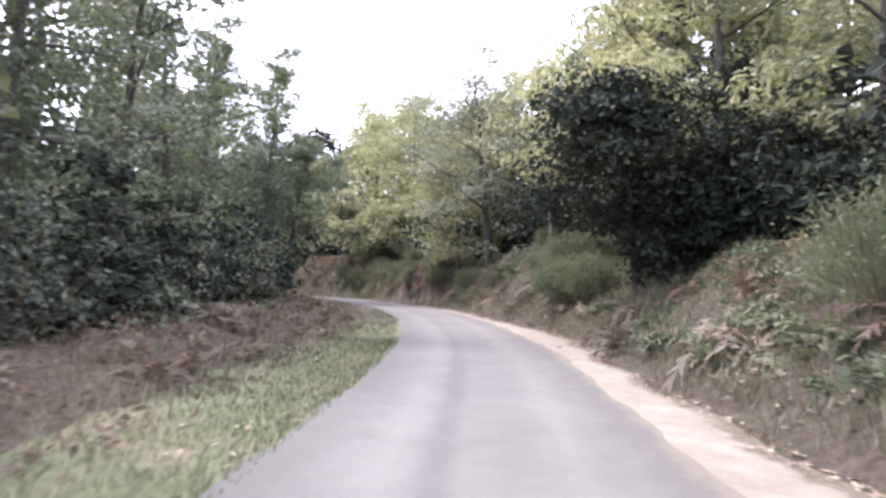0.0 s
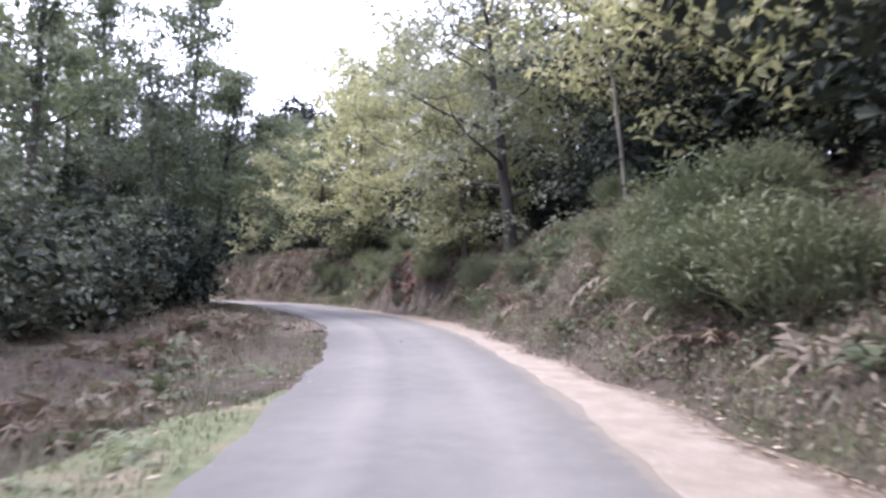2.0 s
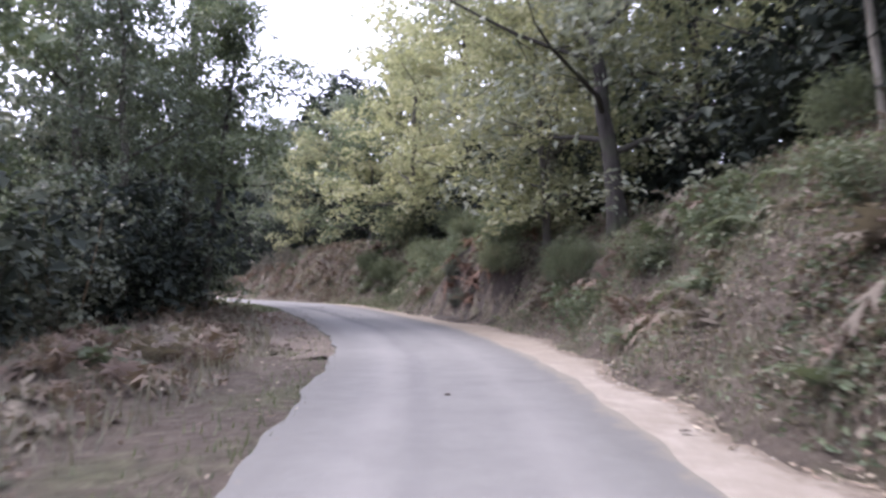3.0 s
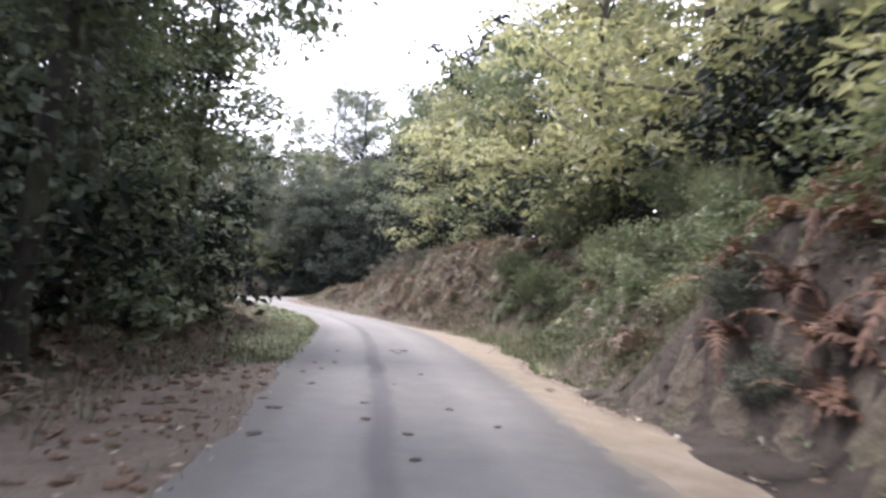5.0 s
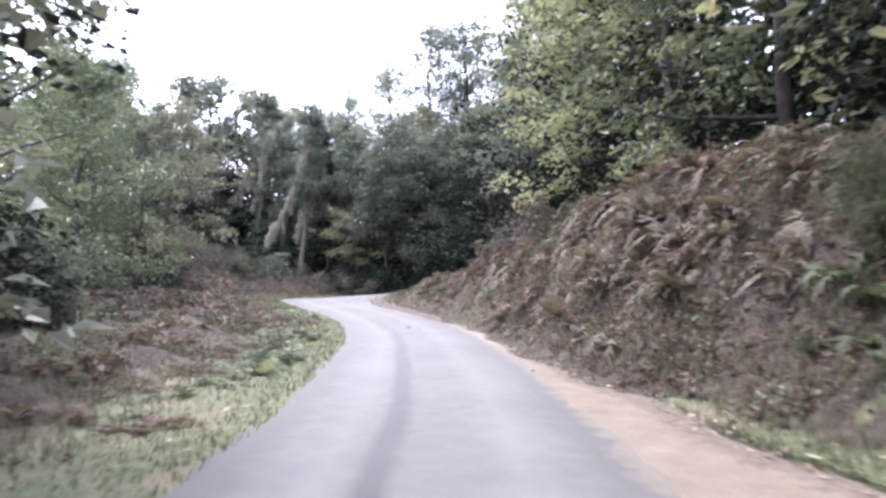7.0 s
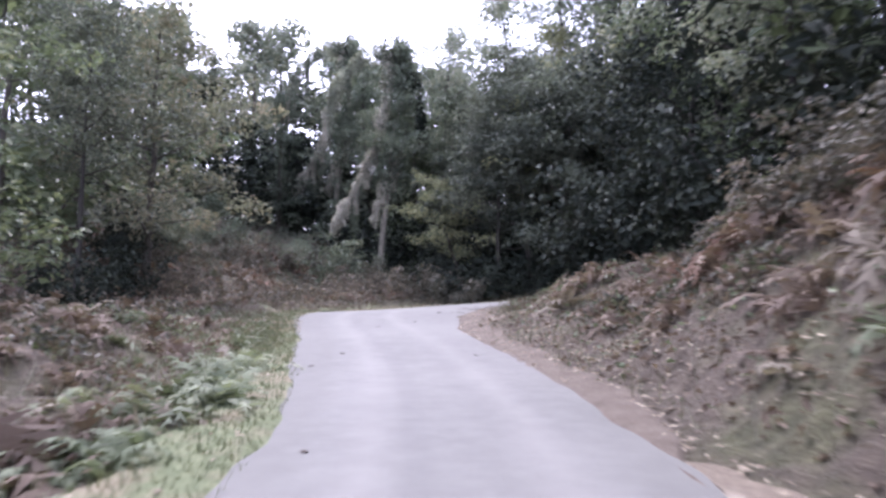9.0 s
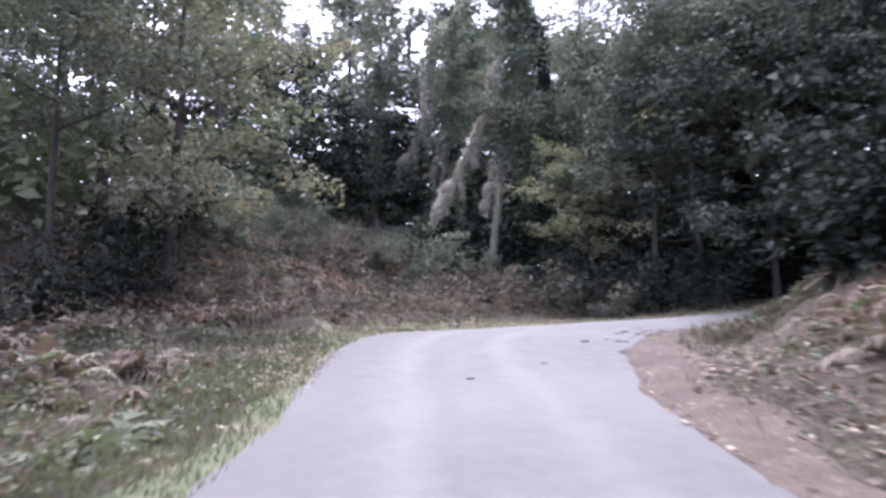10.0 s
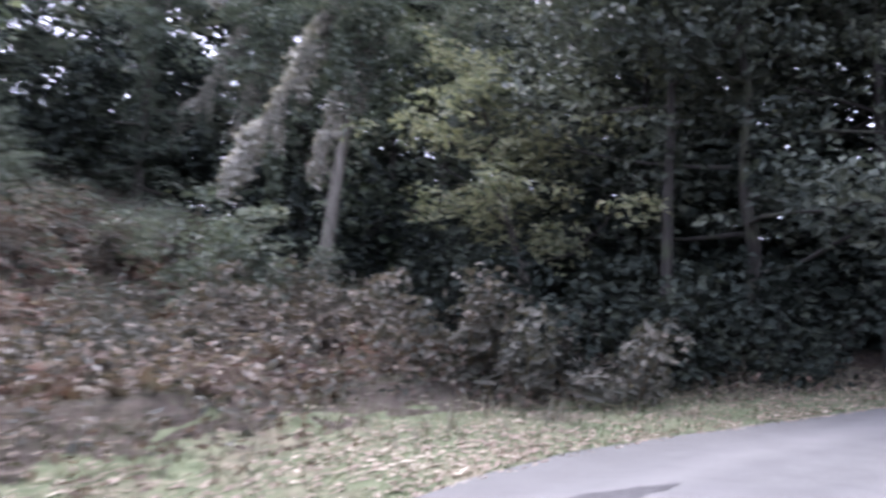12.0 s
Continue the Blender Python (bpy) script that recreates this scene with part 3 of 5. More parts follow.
def make_tree(seed, tall=13.0, girth=0.22, lean=(0, 0), first=0.12, reach=4.6, limbs=14, leaves=10000, leaf=0.25, leaf_mat="chestnut_leaf", bark="bark", flat=0.6,
              blob=1.15, ivy=0, hang=0.0, name="chestnut_tree", rise=0.45, low=0, bare=False, width=0.55):
    """A tapered trunk with limbs, and a crown of single leaves gathered in pads along the limbs."""
    rng = np.random.default_rng(seed)
    root = new(name)
    trunk = Geo()
    pts = []
    for i in range(11):
        t = i / 10
        pts.append(Vector((lean[0] * t + rng.normal(0, 0.10) * t, lean[1] * t + rng.normal(0, 0.10) * t, -0.35 + (tall * 0.93 + 0.35) * t)))
    tube(trunk, pts, [girth * (1.0 - 0.88 * (i / 10)) * (1.35 if i == 0 else 1.0) for i in range(11)], 9)
    part("trunk", trunk.mesh("trunk", M[bark], True), root)
    centres, sizes = [], []
    for k in range(limbs):
        t = first + (0.97 - first) * (k + rng.uniform(0.1, 0.9)) / limbs
        i = min(int(t * 10), 9)
        start = pts[i].lerp(pts[i + 1], t * 10 - i)
        ang = k * 2.4 + rng.uniform(-0.4, 0.4)
        size = reach * (1.0 - 0.66 * max(0, (t - 0.5) / 0.5)) * (0.8 + 0.2 * min(1, t / 0.4)) * rng.uniform(0.7, 1.2)
        path = limb_path(rng, start, (math.cos(ang), math.sin(ang), rise * (0.2 + t) - hang), size, 0.28, 0.10 - hang * 0.5)
        g = Geo()
        r0 = girth * 0.42 * (1.1 - t)
        tube(g, path, [max(0.012, r0 * (1 - j / 6.5)) for j in range(7)], 5)
        limb = part("limb", g.mesh("limb", M[bark], True), root)
        for j in range(1, 7):
            for q in range(2 if j > 1 else 1):
                off = Vector((rng.normal(0, 1), rng.normal(0, 1), rng.normal(0.1 - hang * 0.8, 0.45))) * size * 0.17
                if bare and q == 0 and j % 2 == 0:
                    g = Geo()
                    tw = limb_path(rng, path[j], off, size * rng.uniform(0.3, 0.5), 0.5, 0.0, 4)
                    tube(g, tw, [max(0.012, r0 * 0.4), 0.016, 0.012, 0.009, 0.005], 4)
                    part("branch", g.mesh("branch", M[bark], True), limb)
                    centres.append(tuple(tw[-1]))
                else:
                    centres.append(tuple(path[j] + off))
                sizes.append(blob * rng.uniform(0.5, 1.12) * (0.75 + 0.25 * size / reach))
    for j in range(16):
        t = rng.uniform(0, 2.6)
        on = pts[-1].lerp(pts[-4], t / 3)
        centres.append(tuple(on + Vector((rng.normal(0, 0.3 + 0.35 * t), rng.normal(0, 0.3 + 0.35 * t), rng.normal(0, 0.3)))))
        sizes.append(blob * rng.uniform(0.6, 0.95))
    for _ in range(low):
        a, r = rng.uniform(0, 2 * math.pi), reach * rng.uniform(0.15, 0.75)
        centres.append((math.cos(a) * r, math.sin(a) * r, rng.uniform(0.3, tall * 0.35)))
        sizes.append(blob * rng.uniform(0.7, 1.1))
    w = np.array(sizes) ** 2
    counts = np.maximum(4, (leaves * w / w.sum()).astype(int))
    pos, out = pads(rng, counts, centres, sizes, flat, 0.35)
    part("crown", leaf_mesh("crown", rng, pos, leaf, M[leaf_mat], 0.3 + hang * 0.6, width, out), root)
    if ivy:
        t = rng.uniform(0, 0.9, ivy) ** 0.8
        i = np.minimum((t * 10).astype(int), 9)
        line = np.array([tuple(q) for q in pts])
        on = line[i] + (line[i + 1] - line[i]) * (t * 10 - i)[:, None]
        a = rng.uniform(0, 2 * np.pi, ivy)
        r = girth + rng.uniform(0.02, 0.42, ivy) * (1.3 - t)
        on = on + np.stack([np.cos(a) * r, np.sin(a) * r, 0 * a], 1)
        part("ivy", leaf_mesh("ivy", rng, on, 0.16, M["ivy_leaf"], 0.6, 0.8), root, "dark ivy climbing the trunk")
    return root


def creeper(name, rng, path, radius, leaves, leaf, mat, parent, label="", even=False):
    """A thick rope of creeper leaves along a curve."""
    p = spline([tuple(q) for q in path], 0.2)
    k = rng.integers(0, len(p), leaves)
    out = rng.normal(size=(leaves, 3))
    out /= np.linalg.norm(out, axis=1, keepdims=True)
    lumps = (0.72 + 0.32 * np.sin(k * 0.45 + radius * 9) + 0.25 * np.sin(k * 1.15 + radius * 31)) * (1.12 - 0.45 * k / len(p))
    pos = p[k] + out * (rng.uniform(0.2 if even else 0.35, 1, leaves) ** 0.6 * radius * (np.clip(lumps, 0.7, 1) if even else lumps))[:, None]
    pos[:, 2] -= 0 if even else rng.exponential(0.22, leaves) * (rng.random(leaves) < 0.3)
    part(name, leaf_mesh(name, rng, pos, leaf, M[mat], 0.6, 0.7, out), parent, label)


def make_vine_tree(seed):
    """A tree whose creepers hang down in long pale ropes on one side."""
    root = make_tree(seed, 16.0, 0.24, (1.3, 1.1), 0.5, 3.2, 11, 5200, 0.2, "ivy_leaf", "pale_bark", name="vine_hung_tree", ivy=500, blob=0.9, hang=0.2)
    rng = np.random.default_rng(seed + 1)
    for path, radius, n, kind in (
            ([(1.0, 14.4), (0.75, 12.2), (0.45, 10.4), (0.1, 9.0), (-0.35, 7.9), (-0.9, 6.7), (-1.6, 5.6), (-2.15, 4.6), (-2.5, 3.7)], 0.55, 5200, "creeper_leaf"),
            ([(1.5, 8.2), (1.05, 7.4), (0.65, 6.6), (0.25, 5.8), (0.0, 5.0), (-0.15, 4.2)], 0.5, 2900, "creeper_leaf"),
            ([(-0.9, 6.4), (-1.2, 5.4), (-1.3, 4.4), (-1.2, 3.6)], 0.34, 900, "ivy_leaf"),
            ([(1.0, 15.0), (1.9, 13.4), (2.6, 11.4), (2.8, 9.4)], 0.8, 2600, "dark_leaf"),
            ([(0.6, 14.6), (-0.6, 14.2), (-2.0, 12.8), (-3.0, 10.6)], 0.7, 2200, "grey_leaf")):
        creeper("creeper", rng, [(0.72 * a, 0.69 * a, z) for a, z in path], radius, n, 0.15 if kind == "creeper_leaf" else 0.19, kind, root,
                "pale hanging rope of creeper" if kind == "creeper_leaf" else "grey-green hanging creeper")
    for a, z, drop_ in [(-0.5, 7.6, 1.5), (-1.1, 6.4, 1.9), (-1.9, 5.2, 1.3), (0.1, 9.0, 1.6), (0.5, 6.4, 1.2), (1.2, 7.6, 1.7), (-2.3, 4.3, 0.9), (0.5, 10.4, 1.5), (-1.5, 13.4, 2.4), (-2.4, 12.0, 2.6), (-2.9, 10.8, 2.2)]:
        sway = rng.uniform(-0.25, 0.1)
        creeper("strand", rng, [(0.72 * (a + sway * q), 0.69 * (a + sway * q) - 0.12, z - drop_ * q) for q in (0, 0.35, 0.7, 1.0)], 0.25, 760, 0.15, "creeper_leaf" if z < 11 else "grey_leaf", root, "short dangling strand of creeper", True)
    creeper("ivy_mantle", rng, [(0.5, 0.5, 6.6), (0.9, 0.8, 9.0), (1.2, 1.0, 11.5), (1.3, 1.1, 15.2)], 1.35, 6000, 0.18, "ivy_leaf", root, "thick mantle of ivy round the upper trunk")
    return root


def make_bush(seed, tall=1.6, wide=1.2, leaves=2500, leaf=0.09, mat="green_leaf", name="bush", stems=9, blob=0.45, droop=0.2, bark="stem"):
    rng = np.random.default_rng(seed)
    root = new(name)
    centres = []
    for k in range(stems):
        g = Geo()
        a, r = rng.uniform(0, 2 * math.pi), wide * rng.uniform(0.15, 0.75)
        path = limb_path(rng, (math.cos(a) * r * 0.3, math.sin(a) * r * 0.3, -0.25), (math.cos(a) * r, math.sin(a) * r, tall * rng.uniform(0.5, 1.0)), tall * rng.uniform(0.75, 1.15), 0.25, 0.1, 4)
        tube(g, path, [0.025, 0.02, 0.015, 0.01, 0.006], 4)
        part("stem", g.mesh("stem", M[bark], True), root)
        centres += [tuple(q) for q in path[1:]]
    for _ in range(stems):
        a, r = rng.uniform(0, 2 * math.pi), wide * rng.uniform(0.3, 0.9)
        centres.append((math.cos(a) * r, math.sin(a) * r, tall * rng.uniform(0.1, 0.5)))
    c = np.array(centres)
    each = max(5, int(leaves / len(c)))
    pos, out = pads(rng, [each] * len(c), c, blob * rng.uniform(0.5, 1.15, len(c)), 0.75, 0.3)
    part("foliage", leaf_mesh("foliage", rng, pos, leaf, M[mat], droop, 0.6, out), root)
    return root


def make_broom(seed, tall=2.0, wide=1.0, count=900):
    """Feathery upright broom: many thin arching green switches."""
    rng = np.random.default_rng(seed)
    root = new("broom_bush")
    for k in range(6):
        g = Geo()
        a = rng.uniform(0, 2 * math.pi)
        tube(g, limb_path(rng, (0, 0, -0.2), (math.cos(a) * 0.4, math.sin(a) * 0.4, 1), tall * 0.7, 0.2, 0.1, 4), [0.03, 0.025, 0.018, 0.012, 0.006], 5)
        part("stem", g.mesh("stem", M["stem"], True), root)
    n = count
    a, r = rng.uniform(0, 2 * np.pi, n), np.sqrt(rng.uniform(0, 1, n))
    base = np.stack([np.cos(a) * r * wide * 0.55, np.sin(a) * r * wide * 0.55, rng.uniform(0.05, 0.62, n) * tall * (1 - 0.35 * r)], 1)
    out = np.stack([np.cos(a) * r * 0.55, np.sin(a) * r * 0.55, rng.uniform(0.5, 1.0, n)], 1) + rng.normal(0, 0.22, (n, 3))
    out /= np.linalg.norm(out, axis=1, keepdims=True)
    ln = (tall * rng.uniform(0.22, 0.45, n))[:, None]
    side = np.cross(out, rng.normal(size=(n, 3)))
    side /= np.linalg.norm(side, axis=1, keepdims=True)
    w = 0.007
    mid, tip = base + out * ln * 0.55, base + out * ln + np.array([0, 0, -0.12]) * ln + out * 0
    v = np.stack([base - side * w * 0.6, base + side * w * 0.6, mid + side * w, mid - side * w, tip], 1).reshape(-1, 3)
    i = np.arange(n)[:, None] * 5
    f = (i + [0, 1, 2, 3]).tolist() + (i + [3, 2, 4]).tolist()
    leafy = np.repeat(base + out * ln * rng.uniform(0.2, 1.0, n)[:, None], 3, 0) + rng.normal(0, 0.09, (3 * n, 3))
    lv, lf = leaf_arrays(rng, leafy, 0.10, -0.8, 0.3)
    g = Geo()
    g.add(v, [])
    g.f.extend(f)
    g.add(lv, lf)
    part("foliage", g.mesh("foliage", M["broom_leaf"]), root)
    return root


def frond(rng, ang, length, lift, droop, pairs=7, width=0.17):
    """One fern frond: a curved rib with tapering leaflets on both sides."""
    c, s = math.cos(ang), math.sin(ang)
    t = np.linspace(0.0, 1, pairs + 1)
    rib = np.stack([c * length * t * math.cos(lift), s * length * t * math.cos(lift), length * (t * math.sin(lift) - droop * t ** 2.2)], 1)
    side = np.array([-s, c, 0.0])
    bow = rng.normal(0, 0.16) * length
    rib = rib + side * (t ** 2 * bow)[:, None]
    v, f = [q for q in rib], []
    for i in range(1, pairs + 1):
        wl = width * length * (1 - t[i]) ** 0.75 * 1.6 + 0.02
        step = rib[i] - rib[i - 1]
        for sg in (-1, 1):
            wj = wl * rng.uniform(0.55, 1.2)
            v.append(rib[i] + side * sg * wj + step * rng.uniform(0.1, 1.0) + np.array([0, 0, -rng.uniform(-0.1, 0.6) * wj]))
            k = len(v) - 1
            f.append((i - 1, i, k) if sg > 0 else (i - 1, k, i))
    return np.array(v), f


def bracken_fronds(seed, tall, count, pairs):
    """The fronds of one clump, each as corners and faces."""
    rng = np.random.default_rng(seed)
    out = []
    for k in range(count):
        v, f = frond(rng, k * 2.4 + rng.uniform(-0.5, 0.5), tall * rng.uniform(0.7, 1.25), rng.uniform(0.35, 1.35), rng.uniform(0.45, 1.05), pairs)
        out.append((v + np.array([rng.normal(0, 0.14), rng.normal(0, 0.14), -0.03]), f))
    return out


def make_bracken(seed, mat, tall=0.9, count=9, name="bracken_clump"):
    root = new(name)
    for v, f in bracken_fronds(seed, tall, count, 13):
        g = Geo()
        g.add(v, f)
        part("frond", g.mesh("frond", M[mat]), root)
    return root


PLACED = set()


def settle(proto, x, y, size=1.0, turn=0.0, sink=0.0, label="", category="", group=""):
    """Sets the kind's own object the first time, and copies after that."""
    fresh = proto.name not in PLACED
    k = size if fresh else size / proto.scale[0]
    m = pose(x, y, ground_z(x, y) - sink, 0, 0, turn) @ Matrix.Diagonal((k, k, k, 1))
    if fresh:
        PLACED.add(proto.name)
        proto.matrix_basis = m
        ob = proto
    else:
        ob = copy_thing(proto, m)
    return tagged(ob, label, category, group)


def at(s, d):
    """The place at s metres along the road and d metres to the right of its middle."""
    k = int(np.argmin(np.abs(ARC - s)))
    e = s - ARC[k]
    return float(CL[k, 0] + TAN[k, 0] * e + RIGHT[k, 0] * d), float(CL[k, 1] + TAN[k, 1] * e + RIGHT[k, 1] * d)


# ---- kinds of trees and shrubs ----
TREES = {
    "chestnut": make_tree(11, 12.5, 0.22, (0.4, 0.2), 0.14, 5.2, 16, 8200, 0.27, blob=0.95, width=0.42),
    "chestnut_b": make_tree(12, 11.0, 0.19, (-0.5, 0.3), 0.08, 4.8, 16, 8200, 0.26, blob=0.95, low=16, width=0.42),
    "green": make_tree(13, 14.0, 0.24, (0.3, -0.5), 0.15, 5.0, 17, 8500, 0.222, "green_leaf", blob=0.95, name="oak_tree"),
    "green_b": make_tree(14, 12.0, 0.2, (0.2, 0.6), 0.07, 4.6, 16, 8500, 0.222, "green_leaf", blob=0.95, name="oak_tree", low=24),
    "slender": make_tree(15, 17.5, 0.24, (0.5, 0.2), 0.40, 3.0, 14, 7500, 0.19, "green_leaf", name="tall_tree", ivy=2200, blob=0.8),
    "ivied": make_tree(16, 14.0, 0.26, (0.6, 0.4), 0.07, 3.9, 17, 8200, 0.19, "ivy_leaf", name="ivied_tree", ivy=2000, hang=0.3, low=34, width=0.7, blob=0.95),
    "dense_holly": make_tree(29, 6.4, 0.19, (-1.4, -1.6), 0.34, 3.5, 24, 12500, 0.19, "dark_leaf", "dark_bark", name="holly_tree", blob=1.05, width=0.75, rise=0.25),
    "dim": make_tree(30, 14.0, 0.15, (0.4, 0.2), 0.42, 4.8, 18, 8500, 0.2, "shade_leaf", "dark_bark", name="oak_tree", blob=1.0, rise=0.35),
    "airy": make_tree(28, 18.5, 0.24, (0.5, 0.3), 0.28, 4.8, 22, 9500, 0.2, "grey_leaf", "dark_bark", name="tall_oak", blob=0.85, rise=0.6),
    "drooping": make_tree(27, 7.6, 0.13, (-1.6, -1.2), 0.34, 3.2, 13, 5200, 0.19, blob=0.7, rise=0.15, width=0.42),
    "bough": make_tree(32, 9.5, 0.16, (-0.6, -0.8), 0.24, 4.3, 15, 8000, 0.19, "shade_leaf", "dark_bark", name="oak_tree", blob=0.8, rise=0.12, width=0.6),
    "dull": make_tree(31, 12.0, 0.2, (0.2, 0.6), 0.18, 5.0, 17, 8200, 0.25, "dull_leaf", blob=0.9, width=0.42),
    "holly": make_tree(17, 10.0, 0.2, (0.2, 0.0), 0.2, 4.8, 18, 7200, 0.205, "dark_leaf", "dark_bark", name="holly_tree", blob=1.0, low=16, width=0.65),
    "twisted": make_tree(18, 9.5, 0.22, (-1.0, 0.3), 0.16, 4.8, 14, 9500, 0.17, "grey_leaf", "dark_bark", name="twisted_oak", bare=True, blob=0.95, low=8),
    "outleaning": make_tree(25, 10.5, 0.17, (1.5, -0.6), 0.40, 3.0, 13, 10500, 0.15, "green_leaf", "dark_bark", name="oak_tree", blob=0.95, rise=0.25, ivy=900),
    "birch": make_tree(19, 9.0, 0.06, (-0.8, 0.3), 0.3, 2.6, 9, 2600, 0.18, "chestnut_leaf", "pale_bark", name="birch_tree", bare=True),
    # The darkness deep in the wood is put into this tree's leaf colour.
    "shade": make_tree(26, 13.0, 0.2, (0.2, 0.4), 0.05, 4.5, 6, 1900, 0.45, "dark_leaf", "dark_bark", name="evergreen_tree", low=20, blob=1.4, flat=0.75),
    "vine": make_vine_tree(21),
    "grey": make_tree(20, 15.0, 0.26, (0.3, 0.3), 0.12, 4.8, 7, 2000, 0.5, "grey_leaf", name="ash_tree", low=12, blob=1.5, flat=0.75),
    "far": make_tree(22, 11.5, 0.2, (0.3, 0.3), 0.05, 4.6, 6, 1900, 0.5, "green_leaf", name="wood_tree", low=16, blob=1.45, flat=0.75),
    "far_b": make_tree(23, 12.5, 0.2, (-0.3, 0.2), 0.05, 4.4, 6, 1900, 0.5, "chestnut_leaf", name="wood_tree", low=16, blob=1.45, flat=0.75),
}
LABELS = {
    "dense_holly": ("dense black-green holly overhanging the bank", "tree"),
    "dull": ("grey-green chestnut tree with browning leaf tips", "tree"),
    "bough": ("dark-trunked oak with low spreading green boughs", "tree"),
    "dim": ("oak with a dark trunk, leaves coloured darker for shade", "tree"),
    "airy": ("tall thin-leaved oak against the sky", "tree"),
    "drooping": ("yellow-green chestnut with drooping low branches", "tree"),
    "outleaning": ("dark green tree leaning out from the thicket", "tree"),
    "chestnut": ("sweet chestnut tree with yellowing autumn leaves", "tree"), "chestnut_b": ("low-branched chestnut tree with yellow-green leaves", "tree"),
    "green": ("dark green oak tree with a dense crown", "tree"), "green_b": ("bushy green oak tree branched to the ground", "tree"),
    "slender": ("tall slender tree with ivy round its trunk", "tree"), "ivied": ("dark tree smothered in hanging ivy", "tree"),
    "holly": ("evergreen holly tree, leaves near black partly for shade", "tree"), "twisted": ("thin-leaved oak with twisted bare branches", "tree"),
    "birch": ("young leaning tree with a pale thin trunk", "tree"), "grey": ("tall grey-green tree at the wood's edge", "tree"),
    "far": ("green broad-leaved tree deeper in the wood", "tree"), "far_b": ("yellow-green chestnut deeper in the wood", "tree"),
    "shade": ("tree deep in the wood, leaves coloured near black for shade", "tree"),
    "vine": ("leaning tree hung with thick pale creepers", "tree"),
}
